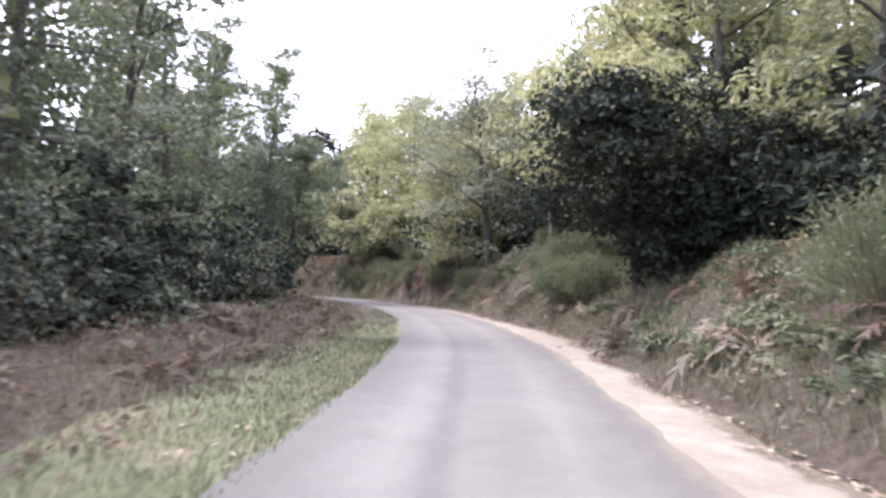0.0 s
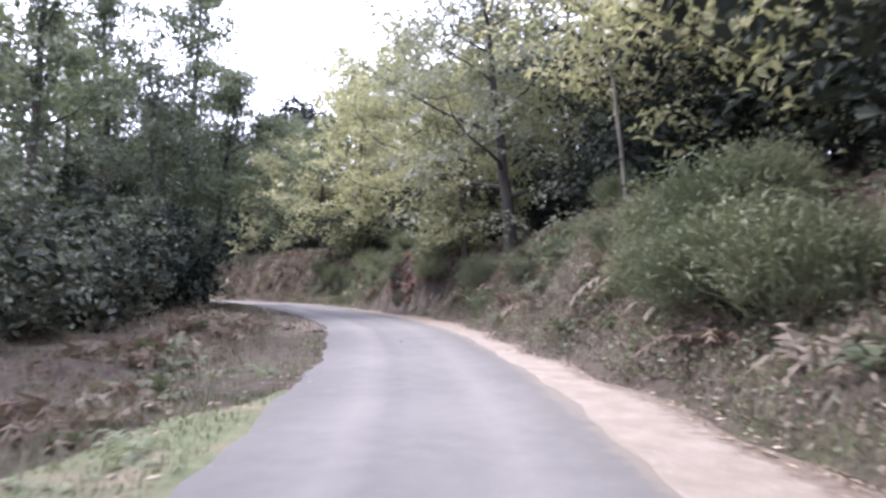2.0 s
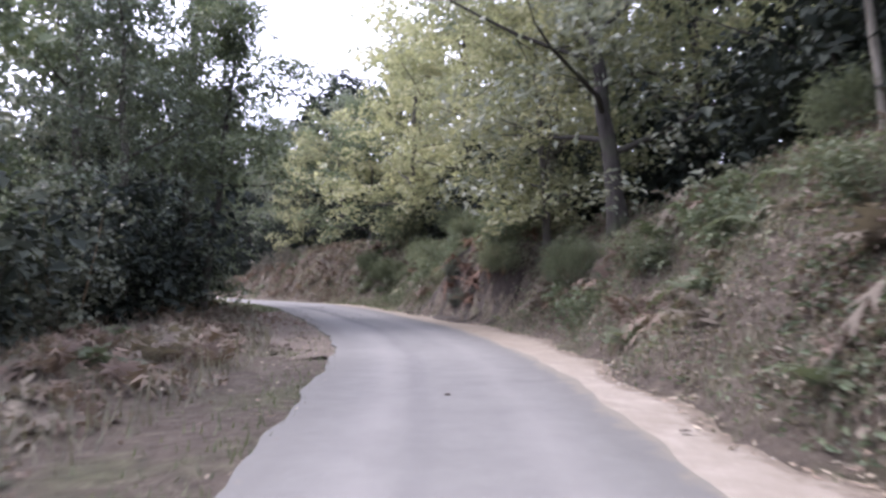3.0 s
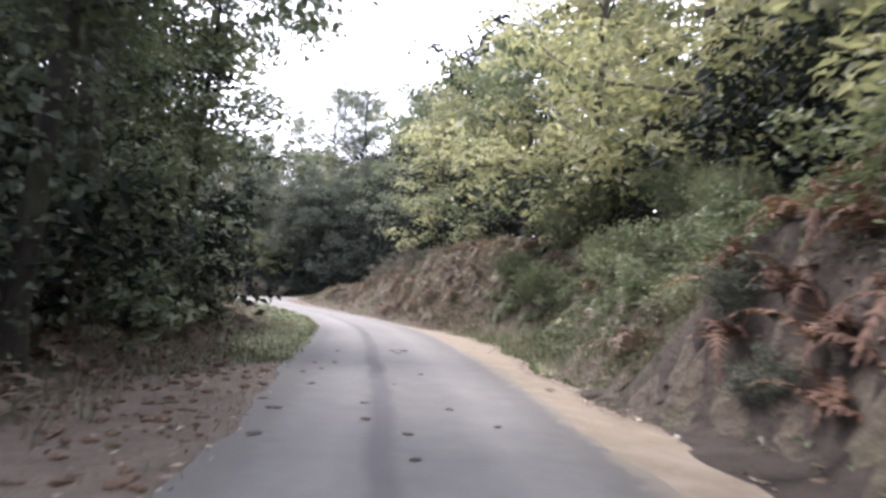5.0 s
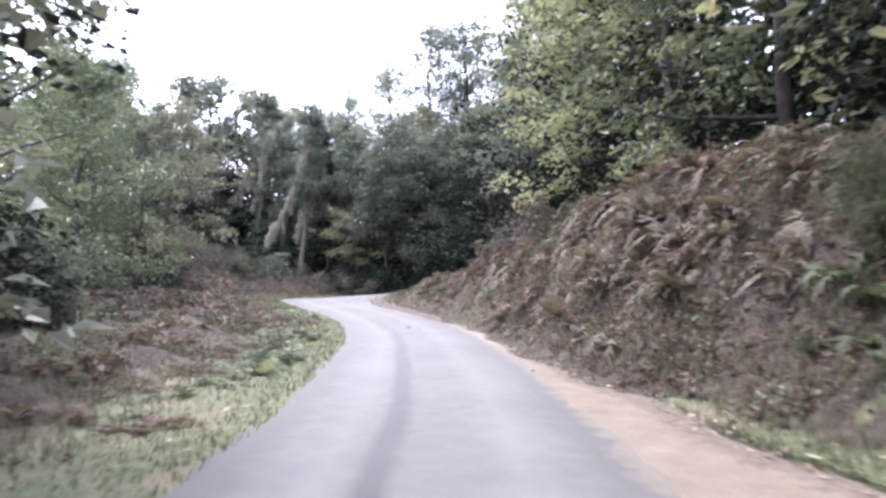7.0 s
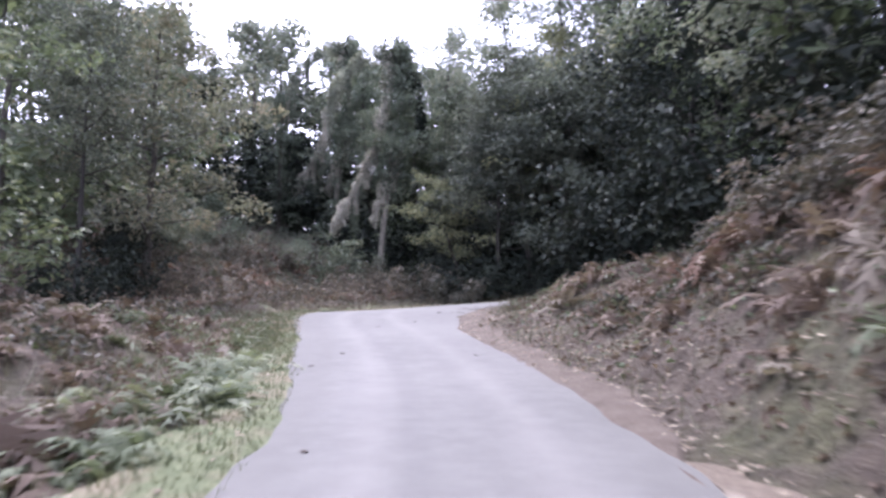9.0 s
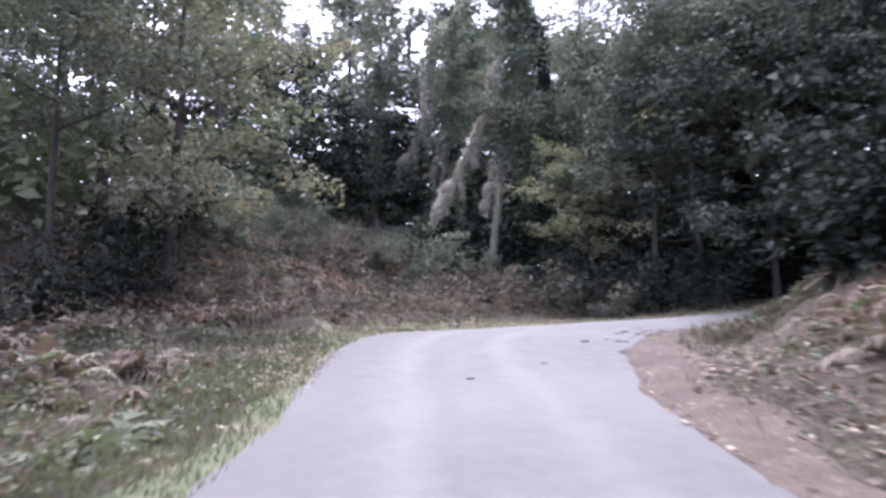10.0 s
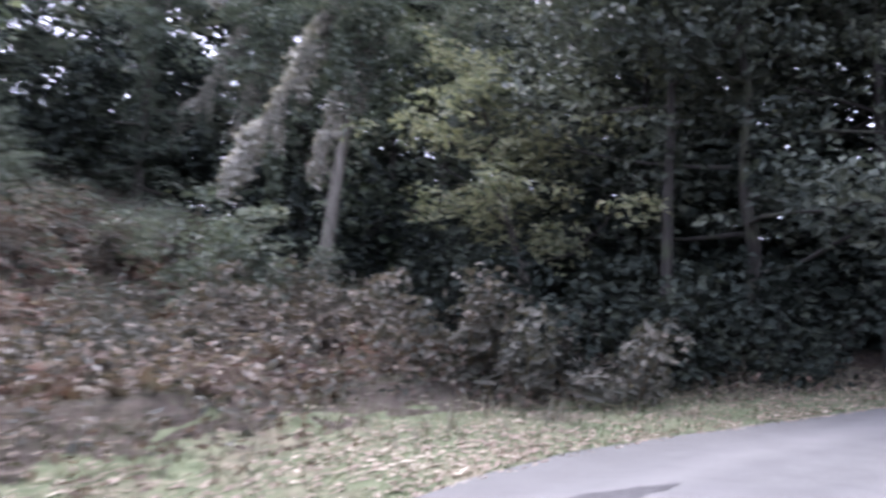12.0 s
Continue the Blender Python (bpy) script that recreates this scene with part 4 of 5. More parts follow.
STANDS = [
    # left of the road, from the start to the bend
    (-8.6, 13.5, "ivied", 0.85, 20), (-9.5, 20.5, "green", 0.95, 70), (-13.5, 17, "green", 1.05, 200), (-10.5, 27.5, "ivied", 0.95, 140), (-14.5, 29, "grey", 1.0, 30),
    (-12.2, 35.5, "slender", 0.9, 10), (-11.8, 46.8, "slender", 1.0, 0), (-14.2, 44.5, "slender", 0.95, 120), (-10.0, 44.4, "outleaning", 1.0, 0), (-12.4, 46.8, "green_b", 0.8, 100), (-10.8, 41.4, "ivied", 0.75, 100), (-18, 39, "green", 1.0, 300), (-19, 50, "grey", 1.0, 80),
    (-16.2, 50.3, "holly", 0.8, 120), (-14.4, 52.2, "outleaning", 0.92, 0), (-19.8, 56.2, "holly", 0.95, 60), (-18.5, 51, "green_b", 1.0, 160), (-20.5, 58.5, "grey", 0.95, 210), (-9.2, 6.5, "green_b", 0.9, 45),
    (-8.8, -1, "far", 1.0, 100), (-9, -9, "far", 1.1, 10),
    # right of the road, on the bank
    (5.2, 19.1, "dense_holly", 0.84, 0), (7.6, 18.4, "holly", 0.55, 130), (8.4, 22.4, "chestnut", 1.12, 40), (9.4, 15.5, "chestnut_b", 1.1, 110), (8.0, 5.5, "far_b", 1.0, 220), (8.5, 28.5, "chestnut_b", 1.05, 300),
    (4.75, 31.9, "birch", 1.0, 0), (2.6, 40.8, "twisted", 1.18, 0), (7.4, 32.8, "chestnut", 0.95, 10), (9.6, 29.6, "shade", 0.9, 40), (10.2, 35.0, "shade", 1.0, 200), (6.6, 36.0, "holly", 0.85, 160), (5.2, 43.5, "chestnut", 0.95, 80), (1.0, 46.8, "chestnut_b", 1.0, 200), (0.9, 44.0, "chestnut_b", 0.72, 70),
    (0.6, 52.5, "chestnut", 0.85, 20), (-2.6, 57, "chestnut_b", 1.22, 130), (3.8, 57, "green", 0.95, 10), (-6.4, 63.5, "chestnut_b", 1.32, 280), (-4.0, 69.5, "chestnut", 0.95, 170),
    (-10.2, 70.5, "green_b", 0.95, 50), (-13.6, 75.8, "chestnut_b", 1.0, 100), (-17.0, 78.6, "chestnut_b", 0.85, 20), (-9, 79, "shade", 1.0, 260), (-16.5, 82, "shade", 1.2, 330), (-19.5, 88.5, "green_b", 1.25, 20),
    (-14, 88, "shade", 1.2, 140), (-24, 93, "green", 1.2, 220), (-27.5, 95.5, "slender", 0.95, 90), (9, -3, "far_b", 1.1, 70), (12.5, 33, "green", 1.0, 75), (10, 50, "green", 1.0, 190),
    (-13.8, 80.6, "holly", 1.1, 100), (-17.4, 85, "holly", 1.1, 200), (-21.5, 88.2, "holly", 1.05, 300),
    (-14.2, 77.6, "airy", 0.68, 60), (-19.2, 82.6, "airy", 0.66, 160), (-23.0, 86.2, "airy", 0.62, 250), (-27.0, 91.2, "holly", 0.9, 10),
    # outside of the last bend
    # The hollies here bring the wood's deep shade in as leaf colour.
    (-38.6, 102.2, "holly", 1.1, 10), (-32.6, 105.0, "holly", 1.15, 120), (-42.6, 104.6, "holly", 1.15, 230), (-50.0, 107.0, "ivied", 1.1, 20), (-55.5, 106.5, "ivied", 1.15, 200), (-62.5, 103.5, "ivied", 0.85, 60), (-66.5, 98.5, "ivied", 0.9, 160), (-68, 102, "ivied", 1.0, 260), (-28, 105.6, "shade", 1.1, 60),
    # Dim oaks at (-39.2, 98.4) and (-36.0, 100.6): added, crowns unseen, to shade the verge.
    (-49.6, 100.7, "vine", 1.0, 0), (-60.6, 107.0, "vine", 1.08, 8), (-41.9, 99.5, "drooping", 0.88, 0), (-40.6, 101.6, "dim", 0.95, 90), (-37.9, 99.4, "bough", 0.95, 20), (-39.2, 98.4, "dim", 0.82, 60), (-36.0, 100.6, "dim", 0.86, 170), (-35.0, 102.0, "bough", 1.0, 150), (-40.9, 102.6, "bough", 1.05, 260), (-35.2, 104.6, "dim", 1.0, 310), (-33.4, 108.6, "shade", 1.25, 30), (-30.4, 107.4, "shade", 1.2, 140), (-36.6, 109.6, "shade", 1.2, 260), (-26.0, 106.8, "shade", 1.2, 300), (-31.0, 104.2, "dim", 1.1, 20), (-46.4, 84.4, "dull", 0.95, 330), (-43.8, 80.6, "dim", 0.75, 30), (-41.0, 107.2, "airy", 1.3, 40), (-35.8, 106.6, "airy", 1.2, 150), (-38.4, 109.6, "airy", 1.3, 300), (-45.4, 109.0, "airy", 1.15, 260), (-51.6, 110.2, "airy", 1.1, 90),
    (-40, 106, "chestnut", 1.2, 10), (-35, 107.5, "chestnut_b", 1.3, 130), (-29, 107.5, "green", 1.3, 250), (-22, 109, "shade", 1.35, 60), (-53, 108, "green", 1.0, 300),
    (-47, 113, "grey", 1.15, 15), (-52, 112, "grey", 1.15, 100), (-57.5, 113, "grey", 1.2, 160), (-63, 110.5, "grey", 1.1, 70), (-68, 108, "grey", 1.2, 300), (-71, 98, "grey", 1.15, 20), (-61, 120, "grey", 1.25, 10), (-69, 117, "grey", 1.25, 140), (-50, 119, "grey", 1.25, 220), (-76, 104, "grey", 1.3, 200), (-69, 95.5, "grey", 1.0, 220), (-66, 104, "grey", 1.1, 100), (-64, 114, "grey", 1.1, 330), (-56, 118, "grey", 1.15, 45), (-44, 118, "grey", 1.1, 190),
    (-36, 117, "green", 1.1, 80), (-56, 84, "green", 1.0, 150), (-52, 76, "grey", 1.0, 260), (-34.5, 70.5, "green_b", 0.8, 310), (-38.5, 74, "green_b", 0.9, 70), (-28, 63, "green", 0.85, 190),
    (-70, 92, "grey", 1.15, 30), (-62, 80, "grey", 1.1, 10), (-75, 112, "grey", 1.2, 260), (-56, 112.5, "shade", 1.0, 0), (-62, 115, "shade", 1.1, 70), (-66, 110.5, "shade", 1.0, 140), (-73, 106.5, "shade", 1.0, 210), (-78, 99, "shade", 1.1, 280), (-79, 91, "shade", 1.1, 350), (-58, 120, "shade", 1.1, 60), (-52, 115.5, "shade", 1.0, 130), (-72, 115, "shade", 1.1, 200), (-67, 99.5, "shade", 0.8, 40), (-66, 89, "shade", 0.9, 100), (-73, 85, "shade", 1.0, 170), (-54.5, 106.4, "shade", 0.6, 0), (-57.5, 109.4, "shade", 0.65, 50), (-61.5, 109, "shade", 0.6, 100), (-64.5, 107.5, "shade", 0.65, 150), (-62.5, 105.5, "shade", 0.6, 200), (-48.5, 110.6, "shade", 0.7, 250), (-66, 103.5, "shade", 0.6, 300), (-70, 110, "shade", 0.7, 20),
]
for x, y, kind, size, turn in STANDS:
    off = float(sd([(x, y)])[1][0])
    along = float(sd([(x, y)])[0][0])
    if not (-10.5 if along < 60 else -15.5) < off < 9.5 and kind in ("green", "green_b", "chestnut", "chestnut_b"):
        kind = "far" if kind[0] == "g" else "far_b"
        size *= 1.15
    settle(TREES[kind], x, y, size, turn, 0.05, LABELS[kind][0], LABELS[kind][1], "trees of the roadside wood")

# the wood behind, filled in to its depth
rng = np.random.default_rng(5)
taken = [(q[0], q[1]) for q in STANDS]
tries = np.column_stack([rng.uniform(-90, 24, 5000), rng.uniform(-12, 140, 5000)])
ts, td, _ = sd(tries)
deep = 0
for (x, y), s_, d_ in zip(tries, ts, td):
    hill, low_side, past = 10.5 < d_ < 22 and 14 < s_ < 112 and y < 116, -15 < d_ < -10 and 4 < s_ < 62, -46 < d_ < -12.5 and s_ >= 66 and 79 < y < 124
    if not (hill or low_side or past) or min((x - a) ** 2 + (y - b) ** 2 for a, b in taken) < (3.6 if hill else 4.6) ** 2 or deep >= 82 or (-63 < x < -39.5 and 84 < y < 105.5):
        continue
    taken.append((x, y))
    deep += 1
    kind = "far_b" if rng.random() < (0.7 if hill and s_ < 75 else 0.12) else "shade" if (hill and s_ > 80 or s_ > 104) and rng.random() < 0.75 else "far" if hill or rng.random() < 0.45 else "grey"
    settle(TREES[kind], x, y, rng.uniform(0.75, 1.1), rng.uniform(0, 360), 0.1, LABELS[kind][0], LABELS[kind][1], "trees of the roadside wood")

SHRUBS = {
    "bush": make_bush(31, 1.7, 1.2, 2400, 0.13, "green_leaf"),
    "ivy_bush": make_bush(32, 2.3, 1.6, 3700, 0.13, "ivy_leaf", "ivy_thicket", 12, 0.65),
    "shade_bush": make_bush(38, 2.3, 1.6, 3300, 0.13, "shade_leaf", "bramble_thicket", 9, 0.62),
    # Leaves nearly black in place of the shade under the trees.
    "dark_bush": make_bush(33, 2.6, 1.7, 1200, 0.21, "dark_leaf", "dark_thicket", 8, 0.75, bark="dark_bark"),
    "pale_bush": make_bush(34, 1.1, 1.0, 2200, 0.08, "broom_leaf", "leafy_shrub", 9, 0.38),
    "brown_bush": make_bush(37, 1.5, 1.4, 1500, 0.13, "bramble_leaf", "bramble_bush", 8, 0.46),
    "broom": make_broom(35, 2.1, 1.2, 700),
    "broom_b": make_broom(36, 1.3, 1.1, 800),
}
SHRUB_LABELS = {
    "shade_bush": "dark green dome of bramble and ivy",
    "brown_bush": "low brown and green bramble bush on the verge",
    "bush": "rounded green roadside bush", "ivy_bush": "tall thicket of ivy and bramble below the trees", "dark_bush": "thicket at the foot of the trees, coloured near black for shade",
    "pale_bush": "low pale green leafy shrub", "broom": "tall feathery green broom bush on the bank", "broom_b": "low spreading broom bush on the bank",
}
SCRUB = [
    # s along, d across, kind, size, turn
    (8, -8.2, "dark_bush", 1.2, 0), (11, -7.6, "shade_bush", 1.1, 40), (14, -8.0, "dark_bush", 1.25, 90), (17, -8.3, "shade_bush", 1.2, 10), (20.5, -8.6, "dark_bush", 1.3, 200),
    (24, -8.8, "shade_bush", 1.4, 120), (28, -8.9, "dark_bush", 1.5, 60), (32, -8.7, "shade_bush", 1.5, 300), (36, -8.2, "dark_bush", 1.5, 33), (39, -7.4, "shade_bush", 1.4, 80),
    (42, -6.8, "dark_bush", 1.3, 150), (44.5, -6.2, "dark_bush", 1.4, 210), (47, -6.0, "dark_bush", 1.35, 0), (50, -6.3, "dark_bush", 1.4, 70), (53.5, -6.0, "dark_bush", 1.3, 140), (57, -5.9, "dark_bush", 1.2, 20),
    (60, -6.6, "ivy_bush", 1.0, 99), (8.5, 4.6, "broom", 1.0, 0), (18.5, 6.2, "dark_bush", 1.2, 20), (21.8, 6.6, "dark_bush", 1.2, 80), (15.5, 6.6, "dark_bush", 1.1, 180), (24.2, 4.5, "broom_b", 1.4, 30), (25.6, 4.9, "broom_b", 1.5, 10), 
    (39.5, 4.3, "broom", 0.8, 10), (37.5, 3.6, "bush", 0.6, 80), (43.6, 4.3, "bush", 0.85, 10), (46.0, 5.3, "bush", 0.9, 140), (43, 4.0, "broom_b", 1.0, 180), (44.8, 5.6, "broom", 0.8, 45), (51.0, 6.0, "broom_b", 1.0, 120), (53.6, 6.8, "broom_b", 1.2, 300), (61.2, 6.6, "broom", 1.6, 0),
    (55.5, 7.4, "broom", 1.2, 77), (60.4, 5.2, "broom_b", 1.2, 160), (62.4, 4.9, "broom_b", 1.0, 20), (57.6, 6.4, "broom_b", 1.3, 250), (59.2, 5.4, "pale_bush", 1.0, 40), (54.8, 5.6, "pale_bush", 1.1, 140), (33.5, 4.6, "bush", 0.7, 20), (47.4, 3.9, "bush", 0.55, 60), (48.6, 4.1, "pale_bush", 0.8, 10), (49.8, 3.9, "bush", 0.5, 200), (50.6, 4.6, "pale_bush", 0.9, 90), (48.0, 4.8, "bush", 0.6, 310), (46.4, 3.7, "shade_bush", 0.32, 30), (45.6, 3.5, "shade_bush", 0.26, 130), (24.8, 4.0, "broom_b", 1.1, 200), (26.4, 4.2, "broom_b", 1.2, 60), (23.0, 4.6, "broom_b", 1.4, 160), (25.4, 5.4, "broom", 0.8, 20), (27.8, 4.8, "broom_b", 1.1, 310), (27.2, 4.3, "pale_bush", 0.75, 0), (30.2, 4.7, "pale_bush", 0.85, 90), (35.8, 4.3, "pale_bush", 0.8, 200), (31.8, 5.6, "broom_b", 0.9, 40), (29.0, 5.2, "pale_bush", 0.9, 310),
    (95, -11, "ivy_bush", 1.0, 20), (91, -13, "ivy_bush", 1.1, 80), (101, -15.5, "ivy_bush", 1.2, 10), (104.5, -14.5, "ivy_bush", 1.3, 100), (106, -19, "dark_bush", 1.7, 250), (110, -16, "dark_bush", 1.6, 0),
    (74, -9.0, "ivy_bush", 1.1, 0), (69, -9.5, "dark_bush", 1.1, 310), (109, -8.5, "dark_bush", 1.7, 90), (112.5, -7.6, "dark_bush", 1.8, 10), (116, -7.0, "dark_bush", 1.9, 150), (120, -7, "dark_bush", 1.8, 33),
    (96, -18, "dark_bush", 1.8, 20), (112, -12, "dark_bush", 2.1, 240), (117, -11.5, "dark_bush", 2.0, 75), (122.5, -10.5, "dark_bush", 2.1, 300), (126, -7, "dark_bush", 1.8, 75),
]
for s_, d_, kind, size, turn in SCRUB:
    x, y = at(s_, d_)
    settle(SHRUBS[kind], x, y, size, turn, 0.08, SHRUB_LABELS[kind], "bush", "bushes along the road")

for x, y, kind, size, turn in [(5.4, 17.9, "dark_bush", 0.9, 0), (6.9, 20.4, "dark_bush", 1.1, 120), (7.0, 16.6, "dark_bush", 1.0, 240), (-46.6, 97.3, "brown_bush", 1.45, 0), (-47.6, 96.2, "brown_bush", 1.2, 70), (-45.7, 96.2, "brown_bush", 1.15, 130), (-46.9, 98.0, "shade_bush", 0.9, 20), (-45.2, 97.0, "brown_bush", 1.15, 40), (-41.4, 95.7, "brown_bush", 1.3, 0), (-40.4, 95.5, "brown_bush", 1.2, 200), (-39.5, 96.0, "brown_bush", 1.05, 80), (-41.0, 96.6, "dark_bush", 0.75, 10), (-39.8, 97.0, "dark_bush", 0.85, 200), (-38.9, 97.5, "dark_bush", 0.7, 60), (-38.6, 99.0, "dark_bush", 0.8, 160), (-37.4, 100.9, "dark_bush", 0.8, 150), (-36.2, 102.4, "dark_bush", 0.75, 20), (-46.6, 92.6, "brown_bush", 0.6, 200), (-43.4, 98.6, "dark_bush", 0.75, 20), (-44.4, 96.2, "brown_bush", 0.75, 300), (-34.2, 103.0, "dark_bush", 0.8, 110), (-37.3, 98.3, "dark_bush", 0.75, 200), (-40.2, 100.6, "dark_bush", 1.5, 40), (-37.4, 102.4, "dark_bush", 1.7, 240), (-34.4, 105.0, "dark_bush", 1.8, 120), (-43.6, 102.6, "dark_bush", 1.7, 310), (6.6, 37.5, "dark_bush", 1.1, 30), (-14.2, 51.4, "shade_bush", 1.2, 40), (-15.0, 53.6, "dark_bush", 1.25, 170), (-13.4, 49.4, "shade_bush", 1.15, 280), (7.6, 33.6, "dark_bush", 1.1, 130), (7.8, 30.8, "dark_bush", 1.0, 230),
                                # Near-black bushes in place of the shaded hollow under the chestnut.
                                (-44.6, 82.9, "dark_bush", 0.8, 0), (-47.6, 84.0, "dark_bush", 0.9, 80), (-42.2, 80.6, "dark_bush", 0.8, 170), (-50.5, 86.0, "dark_bush", 0.9, 240), (-40.0, 78.4, "dark_bush", 0.8, 30),
                                (-55, 92.5, "ivy_bush", 0.7, 30), (-57.5, 96, "ivy_bush", 0.75, 130), (-55, 99.5, "ivy_bush", 0.7, 230), (-60, 93, "ivy_bush", 0.85, 10), (-61.5, 97, "ivy_bush", 0.9, 110), (-64, 101, "dark_bush", 1.9, 200), (-55, 104.6, "dark_bush", 1.6, 300), (-58, 108, "dark_bush", 1.9, 70), (-49, 105.4, "dark_bush", 1.4, 150), (-63, 106, "dark_bush", 2.0, 20), (-66, 92, "dark_bush", 2.0, 95), (-46, 107.5, "dark_bush", 2.0, 40), (-52.5, 108.5, "dark_bush", 2.2, 140), (-69, 106, "dark_bush", 2.3, 240), (-71, 100, "dark_bush", 2.3, 340), (-63, 112, "dark_bush", 2.3, 15), (-57, 111.5, "dark_bush", 2.3, 200), (-70, 94, "dark_bush", 2.2, 75), (-53, 97.0, "ivy_bush", 0.6, 10)]:
    settle(SHRUBS[kind], x, y, size, turn, 0.08, SHRUB_LABELS[kind], "bush", "bushes along the road")
for k in range(34):
    x, y = rng.uniform(-60, -43), rng.uniform(83, 99)
    if float(sd([(x, y)])[1][0]) > -7.5:
        continue
    settle(SHRUBS["brown_bush"], x, y, rng.uniform(0.55, 1.05), rng.uniform(0, 360), 0.25, "sprawling mound of brown bramble on the slope", "bush", "brambles on the slope")
# Understorey shade, put in as a row of near-black thickets.
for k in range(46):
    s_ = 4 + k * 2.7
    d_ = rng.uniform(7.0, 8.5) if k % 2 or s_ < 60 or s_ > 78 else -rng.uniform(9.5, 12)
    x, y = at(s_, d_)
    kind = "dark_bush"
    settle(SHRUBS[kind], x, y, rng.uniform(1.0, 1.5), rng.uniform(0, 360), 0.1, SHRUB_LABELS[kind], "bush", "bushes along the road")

# ---- bracken: single clumps near the road, the rest as one cover ----
CLUMPS = {
    "rust": [make_bracken(41 + i, "rust_frond", 0.85 + 0.1 * i) for i in range(3)],
    "red": [make_bracken(71 + i, "deep_rust", 0.9 + 0.1 * i, 13) for i in range(2)],
    "straw": [make_bracken(51 + i, "straw_frond", 0.8 + 0.1 * i) for i in range(3)],
    "green": [make_bracken(61 + i, "green_frond", 0.7 + 0.1 * i) for i in range(3)],
    "pale": [make_bracken(64 + i, "pale_frond", 0.75 + 0.1 * i, 10) for i in range(3)],
}
CLUMP_LABELS = {"rust": "rust-brown dead bracken clump", "straw": "straw-coloured withered bracken clump", "green": "green fern clump still in leaf"}
rng = np.random.default_rng(7)


def clump_kind(s, d, u):
    if d > 0:
        w = (0.15, 0.12) if s < 16 else (0.05, 0.08) if 51 < s < 63 else (0.25, 0.4) if s < 58 else (0.45, 0.45) if s < 72 else (0.82, 0.08)
    else:
        w = (0.7, 0.2)
    if d < 0 and -d - HALF < 1.7 and (60 < s < 92 or 14 < s < 24):
        w = (0.08, 0.22)
    return "rust" if u < w[0] else "straw" if u < w[0] + w[1] else "green"


def clump_spot():
    s = rng.uniform(2, 122)
    if rng.random() < 0.55:
        d = HALF + float(gravel_width(np.array(s))) + float(apron(np.array(s))) + 0.5 + float(setback(np.array(s))) + rng.gamma(2.2, 0.85)
    else:
        near = 3.6 if s > 93 else 0.35 if 62 < s < 90 else 1.1 if 14 < s < 24 else 1.5
        d = -(HALF + near + 0.4 + rng.exponential(1.9))
    return s, d


for s_, d_, size in [(45.2, 4.5, 1.0), (45.8, 4.9, 1.1), (46.3, 4.4, 0.95), (46.6, 5.2, 1.15), (47.0, 4.7, 1.1), (47.4, 5.4, 1.1), (47.8, 4.8, 1.0), (48.3, 5.2, 1.0), (45.6, 5.5, 1.1), (46.9, 5.9, 1.1), (47.9, 5.9, 1.1), (44.6, 5.0, 1.2), (43.4, 4.1, 1.1), (44.2, 3.95, 1.0), (45.0, 3.9, 1.1), (45.9, 3.95, 1.0), (46.7, 3.9, 1.0), (47.5, 4.0, 1.0), (44.6, 3.6, 0.8), (46.3, 3.6, 0.8), (43.0, 4.9, 1.2), (43.9, 5.0, 1.2)]:
    x, y = at(s_, d_)
    settle(CLUMPS["red"][int(rng.integers(2))], x, y, size, rng.uniform(0, 360), 0.03, "large rust-red bracken clump on the cut bank", "fern", "bracken on the banks")
for k in range(56):
    x, y = at(rng.uniform(66, 88), -(HALF + 0.55 + rng.gamma(2.0, 0.4)))
    settle(CLUMPS["pale"][int(rng.integers(3))], x, y, rng.uniform(0.7, 1.1), rng.uniform(0, 360), 0.03, "low pale green fern at the road's edge", "fern", "bracken on the banks")
for k in range(12):
    x, y = at(rng.uniform(18, 27), -(HALF + 0.4 + rng.gamma(2.0, 0.3)))
    settle(CLUMPS["pale"][int(rng.integers(3))], x, y, rng.uniform(0.5, 0.8), rng.uniform(0, 360), 0.03, "low pale green fern at the road's edge", "fern", "bracken on the banks")
for k in range(30):
    x, y = at(rng.uniform(89, 98), -(HALF + 2.2 + rng.gamma(2.0, 1.3)))
    kind = ("rust", "green", "straw", "rust", "pale")[k % 5]
    settle(CLUMPS[kind][int(rng.integers(3))], x, y, rng.uniform(0.6, 1.05), rng.uniform(0, 360), 0.03, CLUMP_LABELS.get(kind, "low pale green fern at the road's edge"), "fern", "bracken on the banks")
for k in range(20):
    x, y = at(rng.uniform(77, 87.5), 4.2 + rng.gamma(2.0, 0.3))
    kind = ("rust", "red", "rust", "red", "green")[k % 5]
    settle(CLUMPS[kind][int(rng.integers(len(CLUMPS[kind])))], x, y, rng.uniform(0.7, 1.05), rng.uniform(0, 360), 0.03, "brown bracken massed on the brow of the bank" if kind != "green" else CLUMP_LABELS[kind], "fern", "bracken on the banks")
for s_, d_, size in [(77.6, 5.1, 0.8), (78.6, 4.8, 0.7), (79.7, 5.2, 0.8), (80.8, 4.8, 0.66), (81.9, 5.1, 0.75), (83.0, 4.8, 0.6), (84.0, 5.2, 0.66), (85.3, 5.0, 0.5), (81.2, 5.8, 0.85), (83.4, 5.9, 0.8)]:
    x, y = at(s_, d_)
    settle(SHRUBS["brown_bush"], x, y, size, rng.uniform(0, 360), 0.15, "brown bramble on the brow of the bank", "bush", "bushes along the road")
